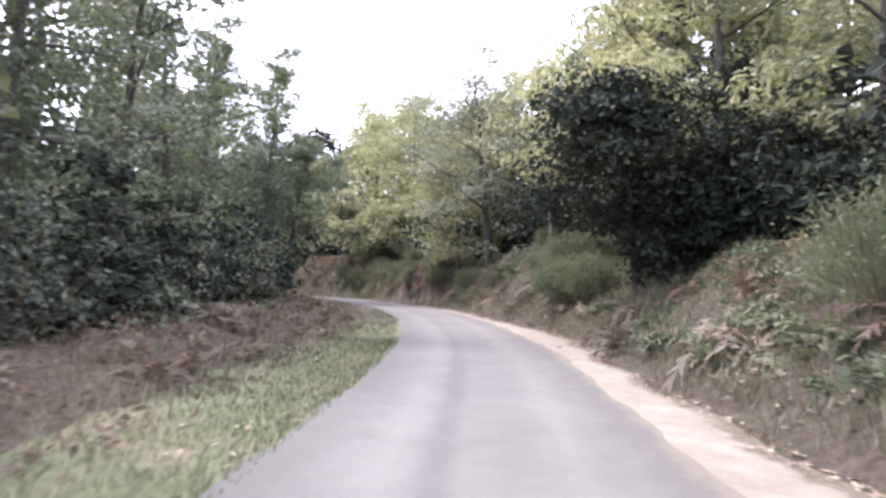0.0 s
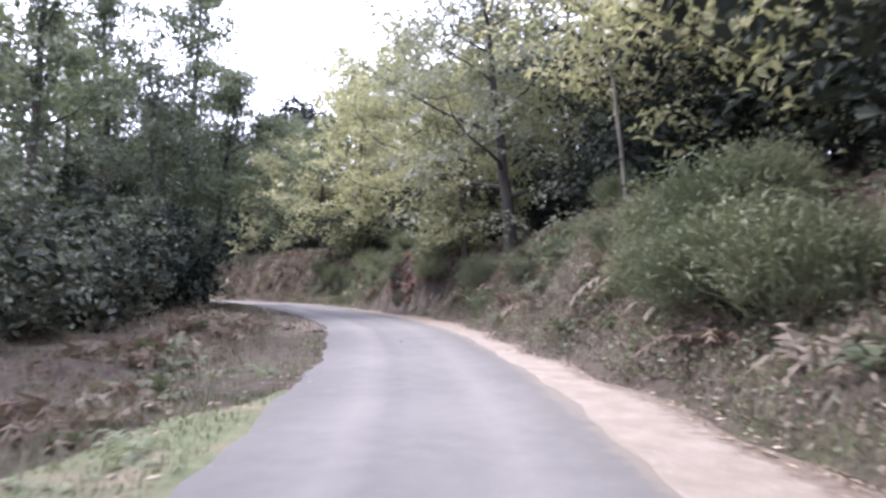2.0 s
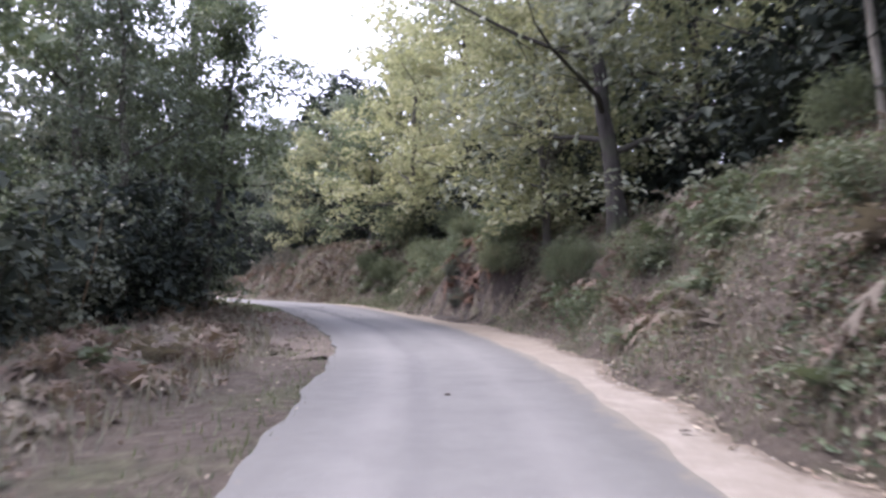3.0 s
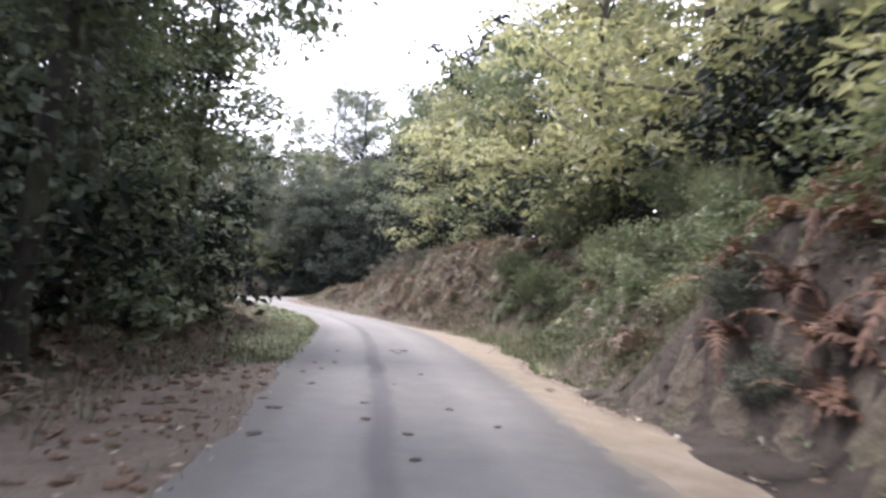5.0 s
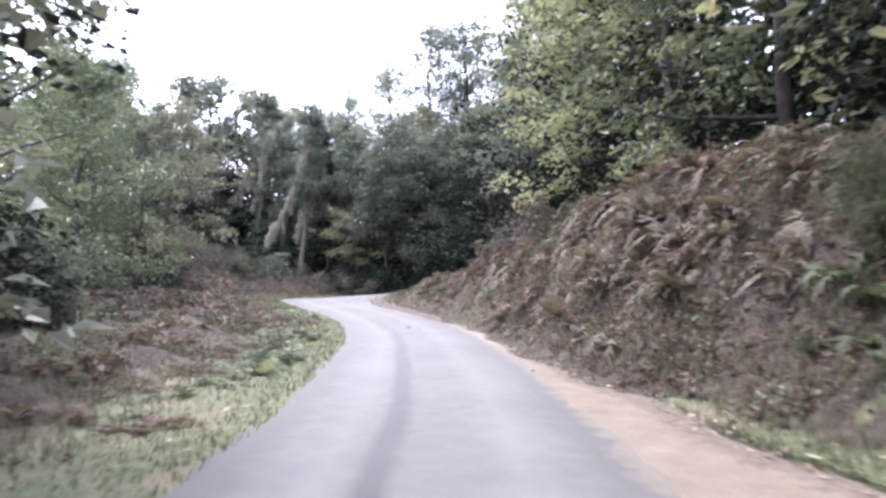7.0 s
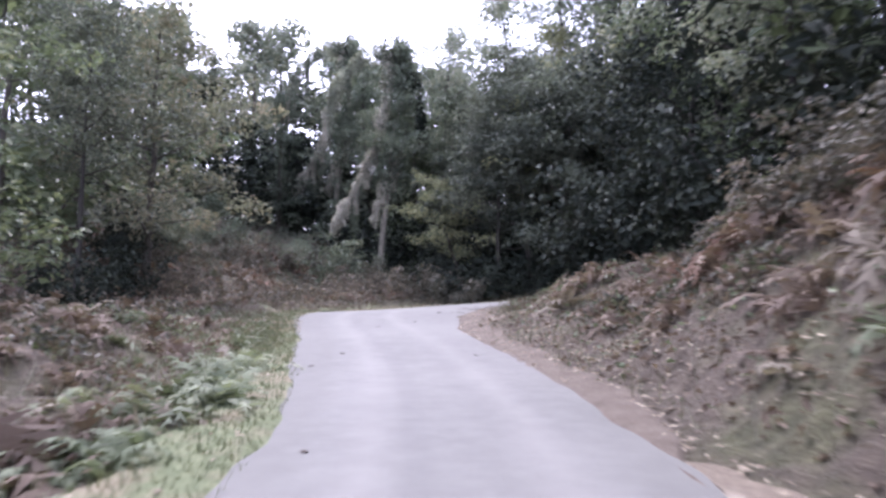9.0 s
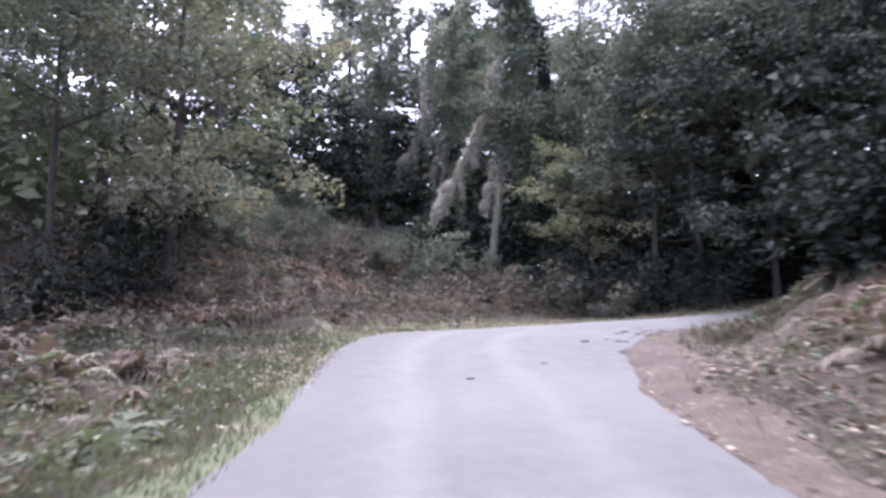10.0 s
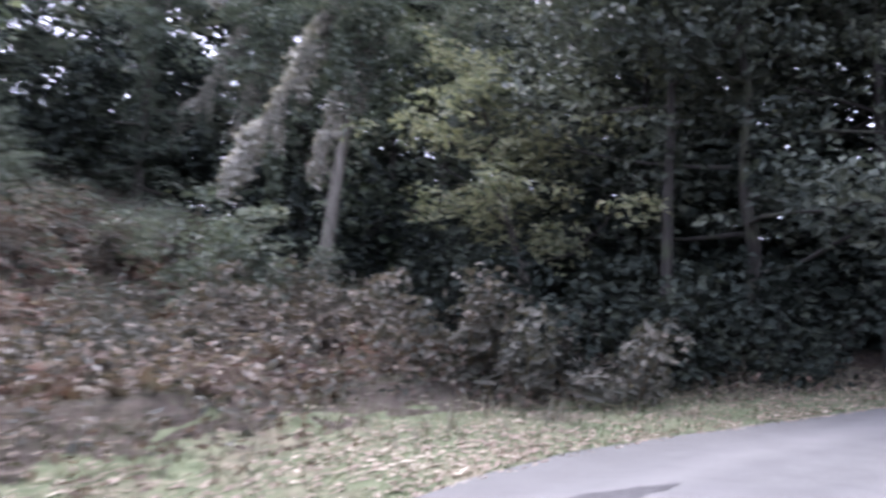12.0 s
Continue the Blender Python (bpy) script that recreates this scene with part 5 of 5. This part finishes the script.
for s_, d_, size in [(80.2, 6.3, 0.75), (82.2, 6.4, 0.65), (84.0, 6.2, 0.5)]:
    x, y = at(s_, d_)
    settle(SHRUBS["pale_bush"], x, y, size, rng.uniform(0, 360), 0.05, "young pale-leaved shoots above the bracken", "bush", "bushes along the road")
for k in range(14):
    x, y = at(rng.uniform(96.4, 99.6), -rng.uniform(5.6, 9.6))
    kind = ("rust", "red", "rust", "green")[k % 4]
    settle(CLUMPS[kind][int(rng.integers(len(CLUMPS[kind])))], x, y, rng.uniform(0.7, 1.05), rng.uniform(0, 360), 0.03, "bracken turning brown below the trees" if kind != "green" else CLUMP_LABELS[kind], "fern", "bracken on the banks")
for k in range(13):
    x, y = at(rng.uniform(10.6, 16.5), rng.uniform(4.3, 5.8))
    settle(CLUMPS["red"][int(rng.integers(2))], x, y, rng.uniform(0.75, 1.05), rng.uniform(0, 360), 0.03, "large rust-red bracken clump on the cut bank", "fern", "bracken on the banks")
for k in range(12):
    x, y = at(rng.uniform(23, 39), rng.uniform(4.6, 6.4))
    kind = "straw" if k % 3 == 0 else "rust" if k % 3 == 1 else "green"
    settle(CLUMPS[kind][int(rng.integers(3))], x, y, rng.uniform(0.8, 1.2), rng.uniform(0, 360), 0.03, CLUMP_LABELS[kind], "fern", "bracken on the banks")
for k in range(26):
    x, y = at(rng.uniform(62.5, 72), rng.uniform(3.7, 6.0))
    kind = "straw" if k % 2 else "rust"
    settle(CLUMPS[kind][int(rng.integers(3))], x, y, rng.uniform(0.75, 1.05), rng.uniform(0, 360), 0.03, CLUMP_LABELS[kind], "fern", "bracken on the banks")
singles = 0
while singles < 30:
    s_, d_ = clump_spot()
    if abs(d_) > 6.5 or 64 < s_ < 98 and 0 < d_ < 3.9 or 41.5 < s_ < 48 and 0 < d_ < 4.4 or s_ > 92 and d_ > 0 or 4 < s_ < 20 and d_ > 0 or s_ < 6:
        continue
    x, y = at(s_, d_)
    kind = clump_kind(s_, d_, rng.random())
    settle(CLUMPS[kind][int(rng.integers(3))], x, y, rng.uniform(0.55, 0.75 if s_ < 30 and d_ > 0 else 0.9 if s_ > 58 else 1.1), rng.uniform(0, 360), 0.03, CLUMP_LABELS[kind], "fern", "bracken on the banks")
    singles += 1
cover = {"rust": Geo(), "straw": Geo(), "green": Geo(), "red": Geo()}
FRONDS = {"rust": "rust_frond", "straw": "straw_frond", "green": "green_frond", "red": "deep_rust"}
stock = {}
for k, seed in (("rust", 41), ("straw", 51), ("green", 61), ("red", 81)):
    stock[k] = []
    for i in range(3):
        g = Geo()
        for v, f in bracken_fronds(seed + i, 0.82 + 0.1 * i, 14, 7):
            g.add(v, f)
        me = g.mesh("bracken_cover", M[FRONDS[k]])
        stock[k].append((np.array([v.co[:] for v in me.vertices]), [tuple(p.vertices) for p in me.polygons]))
        bpy.data.meshes.remove(me)
spots = []
while len(spots) < 1350:
    s_, d_ = clump_spot()
    if len(spots) > 800 and len(spots) <= 1200:
        s_ = rng.uniform(78, 102)
        d_ = -rng.uniform(4.2 if s_ < 92 else 5.6, 14)
    elif len(spots) > 1200:
        s_ = rng.uniform(58, 94)
        d_ = HALF + float(gravel_width(np.array(s_))) + 1.3 + float(setback(np.array(s_))) + rng.gamma(2.5, 0.6)
    if abs(d_) < 14 and not (41.5 < s_ < 48 and 0 < d_ < 4.4) and not (s_ > 94 and 0 < d_ < 6.5):
        spots.append((s_, d_, *at(s_, d_)))
while len(spots) < 1800:
    x, y = rng.uniform(-59, -42.5), rng.uniform(82, 98)
    s_, d_, _ = (float(q[0]) for q in sd([(x, y)]))
    if d_ < -5.5 and wave(np.array(x * 0.4), np.array(y * 0.4), 12.0) > -0.35:
        spots.append((s_, -99.0, x, y))
spot_z = height(np.array([q[2] for q in spots]), np.array([q[3] for q in spots]))
for (s_, d_, x, y), z in zip(spots, spot_z):
    kind = clump_kind(s_, d_, rng.random()) if d_ > -99 else "red" if rng.random() < 0.6 else "rust"
    v, f = stock[kind][int(rng.integers(3))]
    a, k = rng.uniform(0, 6.28), rng.uniform(0.5, 1.1)
    c, s0 = math.cos(a) * k, math.sin(a) * k
    cover[kind].add(np.stack([v[:, 0] * c - v[:, 1] * s0 + x, v[:, 0] * s0 + v[:, 1] * c + y, v[:, 2] * k + z - 0.04], 1), f)
for kind, g in cover.items():
    tagged(new("bracken_cover", g.mesh("bracken_cover", M[FRONDS[kind]])), {"rust": "dense rust-brown dead bracken over the banks", "straw": "withered straw-coloured fern cover on the banks", "green": "green fern and bramble cover on the banks", "red": "dark rust-red bracken over the spur"}[kind], "undergrowth", kind="stuff")

# low bramble and herbs that cover the banks
def bare(s, d):
    """How bare the ground is: the undercut bank, and the foot of the high bank before the last bend."""
    return np.maximum(0.9 * smooth(41.5, 43, s) * (1 - smooth(46.6, 48.2, s)) * (1 - smooth(3.9, 4.5, d)), 0.75 * smooth(74, 77, s) * (1 - smooth(94, 97, s)) * (1 - smooth(3.7, 4.5, d))) * (d > 0)


def cover_leaves(n, side, lo, mean, size, mat, label, lift, s0=0, s1=120):
    s = rng.uniform(s0, s1, n)
    d = HALF + lo + rng.gamma(2.0, mean / 2, n) + (gravel_width(s) + apron(s) if side > 0 else widen(s))
    p = offset(s, side * d)
    lumps = np.clip(1.3 * wave(p[:, 0] * 0.9, p[:, 1] * 0.9, 9.0) + 0.6 * wave(p[:, 0] * 2.3, p[:, 1] * 2.3, 2.0) + 0.1, 0, 1)
    keep = (lumps > rng.uniform(0, 0.35, n)) & (rng.random(n) > bare(s, side * d))
    p, lumps = p[keep], lumps[keep]
    pos = np.column_stack([p, height(p[:, 0], p[:, 1]) + rng.uniform(0.0, 1.0, len(p)) * lift * lumps])
    tagged(new("ground_cover", leaf_mesh("ground_cover", rng, pos, size, mat, 0.1, 0.6)), label, "undergrowth", kind="stuff")


cover_leaves(40000, 1, 0.3, 2.6, 0.10, M["green_leaf"], "green brambles and herbs over the cut bank", 0.4)
cover_leaves(17000, 1, 0.15, 2.2, 0.10, M["straw_frond"], "dry brown leaves and stalks over the cut bank", 0.25, 0, 64)
cover_leaves(24000, 1, 0.15, 2.2, 0.11, M["rust_frond"], "dead bracken leaves over the cut bank", 0.35, 58, 110)
cover_leaves(15000, 1, 1.7, 1.5, 0.12, M["bramble_leaf"], "dark brambles over the brow of the bank", 0.5, 74, 90)
cover_leaves(6000, 1, 1.7, 1.6, 0.10, M["green_frond"], "green shoots over the brow of the bank", 0.5, 74, 90)
cover_leaves(26000, -1, 0.9, 2.4, 0.10, M["rust_frond"], "withered brown herbs below the shoulder", 0.35)

cover_leaves(24000, -1, 2.0, 5.0, 0.14, M["bramble_leaf"], "withered brambles and bracken over the slope", 0.45, 74, 108)
cover_leaves(9000, -1, 1.0, 3.0, 0.09, M["grass"], "green weeds along the outer verge", 0.2, 60, 90)
cover_leaves(11000, -1, 0.3, 4.5, 0.10, M["green_frond"], "green weeds before the last bend", 0.3, 88, 99)

cover_leaves(20000, 1, 0.5, 2.8, 0.11, M["rust_frond"], "dry herbs and bracken scraps over the steep bank", 0.4, 20, 44)
cover_leaves(9000, 1, 0.9, 2.6, 0.11, M["green_frond"], "green herbs over the steep bank", 0.4, 20, 44)
cover_leaves(15000, 1, 0.5, 2.4, 0.11, M["green_frond"], "pale green herbs below the broom", 0.35, 49, 64)
cover_leaves(9000, 1, 0.7, 2.4, 0.10, M["green_leaf"], "green herbs over the bank", 0.35, 0, 17)


def spur_cover(n, size, mat, label, lift, low, high, seed):
    """Leaves over the spur outside the last bend, in patches, between two heights of its climb."""
    p = np.column_stack([rng.uniform(-66, -39, n), rng.uniform(77, 107, n)])
    s, d, _ = sd(p)
    climb = 0.365 * (-46.2 - p[:, 0]) + 0.114 * (91.3 - p[:, 1]) + 1.2 * wave(p[:, 0] * 0.35, p[:, 1] * 0.35, seed)
    keep = (d < np.where(s > 93, -5.2, -4.2)) & (climb > low) & (climb < high)
    p = p[keep]
    lumps = np.clip(0.5 + 0.9 * wave(p[:, 0] * 0.7, p[:, 1] * 0.7, 21.0) + 0.5 * wave(p[:, 0] * 1.9, p[:, 1] * 1.9, seed + 2), 0, 1.5)
    keep = lumps > rng.uniform(0, 0.3, len(p))
    p, lumps = p[keep], lumps[keep]
    z = height(p[:, 0], p[:, 1]) + (0.1 + 0.9 * rng.uniform(0, 1, len(p)) ** 0.5) * lift * lumps
    tagged(new("ground_cover", leaf_mesh("ground_cover", rng, np.column_stack([p, z]), size, mat, 0.2, 0.6)), label, "undergrowth", kind="stuff")


def bank_cover(n, size, mat, label, lift, s0, s1):
    """Small leaves strewn evenly over the face of the cut bank."""
    s = rng.uniform(s0, s1, n)
    d = HALF + gravel_width(s) + 0.3 + setback(s) + 3.6 * rng.uniform(0, 1, n)
    keep = rng.random(n) > bare(s, d)
    p, n = offset(s, d)[keep], int(keep.sum())
    tagged(new("ground_cover", leaf_mesh("ground_cover", rng, np.column_stack([p, height(p[:, 0], p[:, 1]) + rng.uniform(0, 1, n) ** 2 * lift]), size, mat, 0.2, 0.5)), label, "undergrowth", kind="stuff")


bank_cover(11000, 0.10, M["straw_frond"], "dead stalks and leaves on the bank", 0.25, 18, 46)
bank_cover(8000, 0.10, M["green_leaf"], "small green plants on the bank", 0.25, 18, 46)
bank_cover(14000, 0.12, M["rust_frond"], "dead bracken scraps strewn on the high bank", 0.3, 62, 88)
spur_cover(24000, 0.14, M["rust_frond"], "dead bracken and leaves over the lower spur", 0.75, -9, 3.0, 3.0)
spur_cover(26000, 0.14, M["bramble_leaf"], "bramble runners over the spur", 0.85, -9, 4.5, 5.0)
spur_cover(46000, 0.15, M["shade_leaf"], "dark ivy spreading over the upper spur", 0.95, 1.6, 9, 8.0)

# ---- grass on the shoulders and fallen leaves ----
def scatter(n, side, lo, spread_, s0, s1, thin=False):
    s = rng.uniform(s0, s1, n)
    k = np.searchsorted(ARC, s).clip(0, len(ARC) - 1)
    d = side * (HALF + lo + np.abs(rng.normal(0, spread_, n)) + (gravel_width(s) + apron(s) if side > 0 else widen(s)))
    if thin:
        keep = rng.random(n) > bare(s, d)
        s, d, k = s[keep], d[keep], k[keep]
    p = offset(s, d)
    z = height(p[:, 0], p[:, 1])
    return np.column_stack([p, np.maximum(z, CL[k, 2] - camber(s, d) - 0.05) if side < 0 else z])


def blades(name, base, tall, mat, label):
    n = len(base)
    a = rng.uniform(0, 2 * np.pi, n)
    h = tall * rng.uniform(0.4, 1.4, n)
    leanv = np.stack([np.cos(a), np.sin(a)], 1) * (h * rng.uniform(0.2, 0.9, n))[:, None]
    w = np.stack([-np.sin(a), np.cos(a)], 1) * 0.011
    z0 = base[:, 2]
    v = np.stack([np.column_stack([base[:, :2] - w, z0 - 0.01]), np.column_stack([base[:, :2] + w, z0 - 0.01]), np.column_stack([base[:, :2] + leanv, z0 + h])], 1).reshape(-1, 3)
    f = np.arange(n)[:, None] * 3 + [0, 1, 2]
    return tagged(new(name, mesh_of(name, v, f, mat)), label, "grass", kind="stuff")


lawn = np.concatenate([scatter(15000, -1, -0.06, 0.9, 0, 17), scatter(2000, -1, 0.1, 0.9, 16, 24), scatter(900, -1, -0.06, 0.6, 24, 50), scatter(22000, -1, -0.06, 1.0, 50, 100), scatter(15000, -1, 0.0, 2.2, 86, 109), scatter(9000, 1, 0.1, 0.5, 40, 64, True), scatter(5000, 1, 0.0, 0.8, 0, 110, True)])
blades("shoulder_grass", lawn, 0.085, M["grass"], "short green and yellowing grass along the asphalt")
weeds = np.concatenate([scatter(15000, 1, 0.3, 2.0, 0, 66, True), scatter(5000, 1, 0.3, 2.0, 66, 112, True), scatter(10000, -1, 1.2, 2.0, 0, 110)])
blades("bank_grass", np.concatenate([scatter(3000, 1, 0.4, 2.0, 0, 17), scatter(3000, 1, 0.5, 2.0, 45, 63, True)]), 0.24, M["grass"], "long green grass on the banks")
blades("long_grass", weeds, 0.3, M["dry_grass"], "long withered grass on the banks")
fall = np.concatenate([scatter(6000, 1, -0.1, 0.7, 0, 112), scatter(900, -1, -0.15, 0.8, 0, 60), scatter(350, -1, 0.1, 1.0, 60, 92), scatter(1500, -1, -0.15, 1.2, 92, 98), scatter(9500, -1, -0.1, 1.8, 98, 110), scatter(1100, -1, 1.5, 1.6, 88, 99), scatter(2600, 1, -0.25, 1.1, 84, 104), scatter(11000, 1, 0.8, 1.8, 0, 112)])
patch = wave(fall[:, 0] * 0.9, fall[:, 1] * 0.9, 4.0) + 0.7 * wave(fall[:, 0] * 2.4, fall[:, 1] * 2.4, 6.0)
fall = fall[patch > rng.uniform(-1.3, 0.5, len(fall))]
fall[:, 2] += 0.045
lv, lf = leaf_arrays(rng, fall, 0.10, 0.0, 0.5)
lv = lv.reshape(-1, 4, 3)
lv[:, :, 2] = fall[:, None, 2] + (lv[:, :, 2] - fall[:, None, 2]) * 0.3
tagged(new("fallen_leaves", mesh_of("fallen_leaves", lv.reshape(-1, 3), lf, M["litter"])), "fallen dry chestnut leaves along the road edges", "leaf litter", kind="stuff")


# ---- small things on the road and its edges ----
def lump(name, rng, size, flat, mat):
    """A small irregular clod or stone."""
    bm = bmesh.new()
    bmesh.ops.create_icosphere(bm, subdivisions=2, radius=1.0)
    seed = rng.uniform(0, 50)
    for v in bm.verts:
        k = 1 + 0.35 * noise.noise(v.co * 1.3 + Vector((seed, 0, 0))) + 0.18 * noise.noise(v.co * 3.1 + Vector((0, seed, 0)))
        v.co = Vector((v.co.x * size * k, v.co.y * size * k * 0.7, max(v.co.z, -0.35) * size * flat * k))
    me = bpy.data.meshes.new(name)
    bm.to_mesh(me)
    bm.free()
    me.materials.append(mat)
    return new(name, me)


rng = np.random.default_rng(77)
CLODS = [lump("clod", rng, 0.055 + 0.012 * i, 0.14, M["clod"]) for i in range(3)]
HEAPS = [lump("leaf_clod", rng, 0.05 + 0.012 * i, 0.5, M["heap"]) for i in range(3)]
STONES = [lump("stone", rng, 0.035 + 0.012 * i, 0.5, M["stone"]) for i in range(3)]


def drop(ob, x, y, size, label, category, group):
    s, d, zr = sd([(x, y)])
    on_road = -HALF < d[0] < HALF + float(apron(s)[0])
    z = float(zr[0]) + 0.006 if on_road else float(zr[0]) - 0.012 if 0 < d[0] < HALF + float(gravel_width(s)[0]) else max(ground_z(x, y), float(zr[0]) - 0.05) + 0.025 if d[0] < 0 else ground_z(x, y)
    fresh = ob.name not in PLACED
    k = size if fresh else size / ob.scale[0]
    m = pose(x, y, z + 0.003 * size, 0, 0, float(rng.uniform(0, 360))) @ Matrix.Diagonal((k, k, k, 1))
    PLACED.add(ob.name)
    if fresh:
        ob.matrix_basis = m
    else:
        ob = copy_thing(ob, m)
    tagged(ob, label, category, group)


for x, y, size in [(-6.4, 48.1, 1.0), (-4.5, 48.0, 0.9), (-7.8, 47.2, 0.8), (-7.8, 47.7, 0.9), (-7.15, 46.3, 0.9), (-8.3, 51.8, 0.7), (-8.3, 51.45, 1.5), (-8.1, 51.6, 1.3), (-7.4, 54.0, 0.8), (-9.0, 50.5, 0.8),
                   (-0.6, 30.8, 0.8), (1.68, 29.14, 1.1), (2.08, 28.97, 1.4), (2.22, 29.1, 1.0), (2.61, 16.12, 1.0), (-8.25, 48.31, 1.0), (-8.04, 48.57, 0.9), (-8.01, 51.04, 1.3), (-5.0, 44.2, 0.9), (-5.6, 44.6, 0.8), (-4.6, 43.4, 0.8), (-6.0, 45.4, 0.7), (-5.1, 45.6, 1.0), (-6.3, 46.9, 0.7), (-4.4, 45.0, 0.6),
                   (-20.89, 72.38, 1.4), (-20.76, 72.74, 0.9), (-20.16, 71.82, 0.9), (-23.83, 73.51, 0.6), (-28.6, 78.38, 0.9), (-27.85, 77.03, 1.0), (-26.55, 79.51, 0.7), (-32.2, 84.4, 0.9), (-31.9, 82.64, 0.8), (-33.4, 86.9, 1.3), (-6.1, 43.5, 1.1), (-6.6, 44.6, 1.3), (-7.0, 45.0, 1.1), (-6.9, 43.9, 1.2), (-7.6, 45.9, 1.2), (-7.4, 45.2, 1.0)]:
    drop(CLODS[int(rng.integers(3))], x, y, size, "dark brown clod of earth and leaves on the asphalt", "clod", "clods on the road")
for k in range(110):
    x, y = at(rng.uniform(42.5, 50.0), -(1.72 + rng.gamma(2.2, 0.45)))
    drop(HEAPS[int(rng.integers(3))], x, y, rng.uniform(0.5, 1.35), "brown clod of earth and leaves on the shoulder", "clod", "clods on the shoulder")
for k in range(70):
    x, y = at(rng.uniform(42.3, 46.2), 2.75 + rng.gamma(1.6, 0.3))
    drop(HEAPS[int(rng.integers(3))], x, y, rng.uniform(0.6, 1.7), "dark clod of earth fallen from the bank", "clod", "clods below the bank")
for k in range(16):
    x, y = at(rng.uniform(96.5, 102), rng.uniform(2.5, 3.2))
    drop(CLODS[int(rng.integers(3))], x, y, rng.uniform(0.6, 1.4), "brown clod of earth and leaves dragged on to the asphalt", "clod", "clods on the road")
for k in range(90):
    s_ = rng.uniform(2, 78)
    x, y = at(s_, HALF + float(gravel_width(np.array(s_))) + rng.normal(0.1, 0.22))
    drop(STONES[int(rng.integers(3))], x, y, rng.uniform(0.4, 0.95), "small pale stone at the edge of the gravel", "stone", "stones along the gravel")

# crumbled earth and small stones on the foot of the bank, joined
g = Geo()
bm = bmesh.new()
bmesh.ops.create_icosphere(bm, subdivisions=1, radius=1.0)
bm.verts.ensure_lookup_table()
ball = np.array([v.co[:] for v in bm.verts])
tris = [tuple(v.index for v in f.verts) for f in bm.faces]
bm.free()
crumbs = np.concatenate([scatter(1300, 1, 0.15, 1.2, 0, 110), scatter(250, -1, 0.3, 0.8, 36, 50)])
for x, y, z in crumbs:
    k = 0.02 + min(rng.exponential(0.025), 0.06)
    shape = ball * (1 + rng.normal(0, 0.18, (len(ball), 1))) * np.array([k, k * rng.uniform(0.6, 1), k * rng.uniform(0.4, 0.8)])
    g.add(shape + np.array([x, y, z]), tris)
tagged(new("earth_crumbs", g.mesh("earth_crumbs", M["soil"])), "crumbled earth and clods at the foot of the bank", "earth", kind="stuff")

# a dark repair in the asphalt of the last bend
px, py = -37.32, 91.03
bm = bmesh.new()
hub = bm.verts.new((px, py, float(sd([(px, py)])[2][0]) + 0.006))
ring = []
for k in range(40):
    a = 2 * math.pi * k / 40
    r = 1 + 0.16 * math.sin(3 * a + 1) + 0.10 * math.sin(7 * a) + 0.07 * math.sin(13 * a + 2)
    u, w = 0.46 * math.cos(a) * r, 0.13 * math.sin(a) * r
    x, y = px + 0.53 * u - 0.85 * w, py + 0.85 * u + 0.53 * w
    ring.append(bm.verts.new((x, y, float(sd([(x, y)])[2][0]) + 0.004)))
for k in range(40):
    bm.faces.new((hub, ring[k], ring[(k + 1) % 40]))
me = bpy.data.meshes.new("asphalt_patch")
bm.to_mesh(me)
bm.free()
me.materials.append(M["patch"])
patch_ob = new("asphalt_patch", me)
tagged(patch_ob, "dark damp patch in the road's asphalt", "road patch", kind="structure")
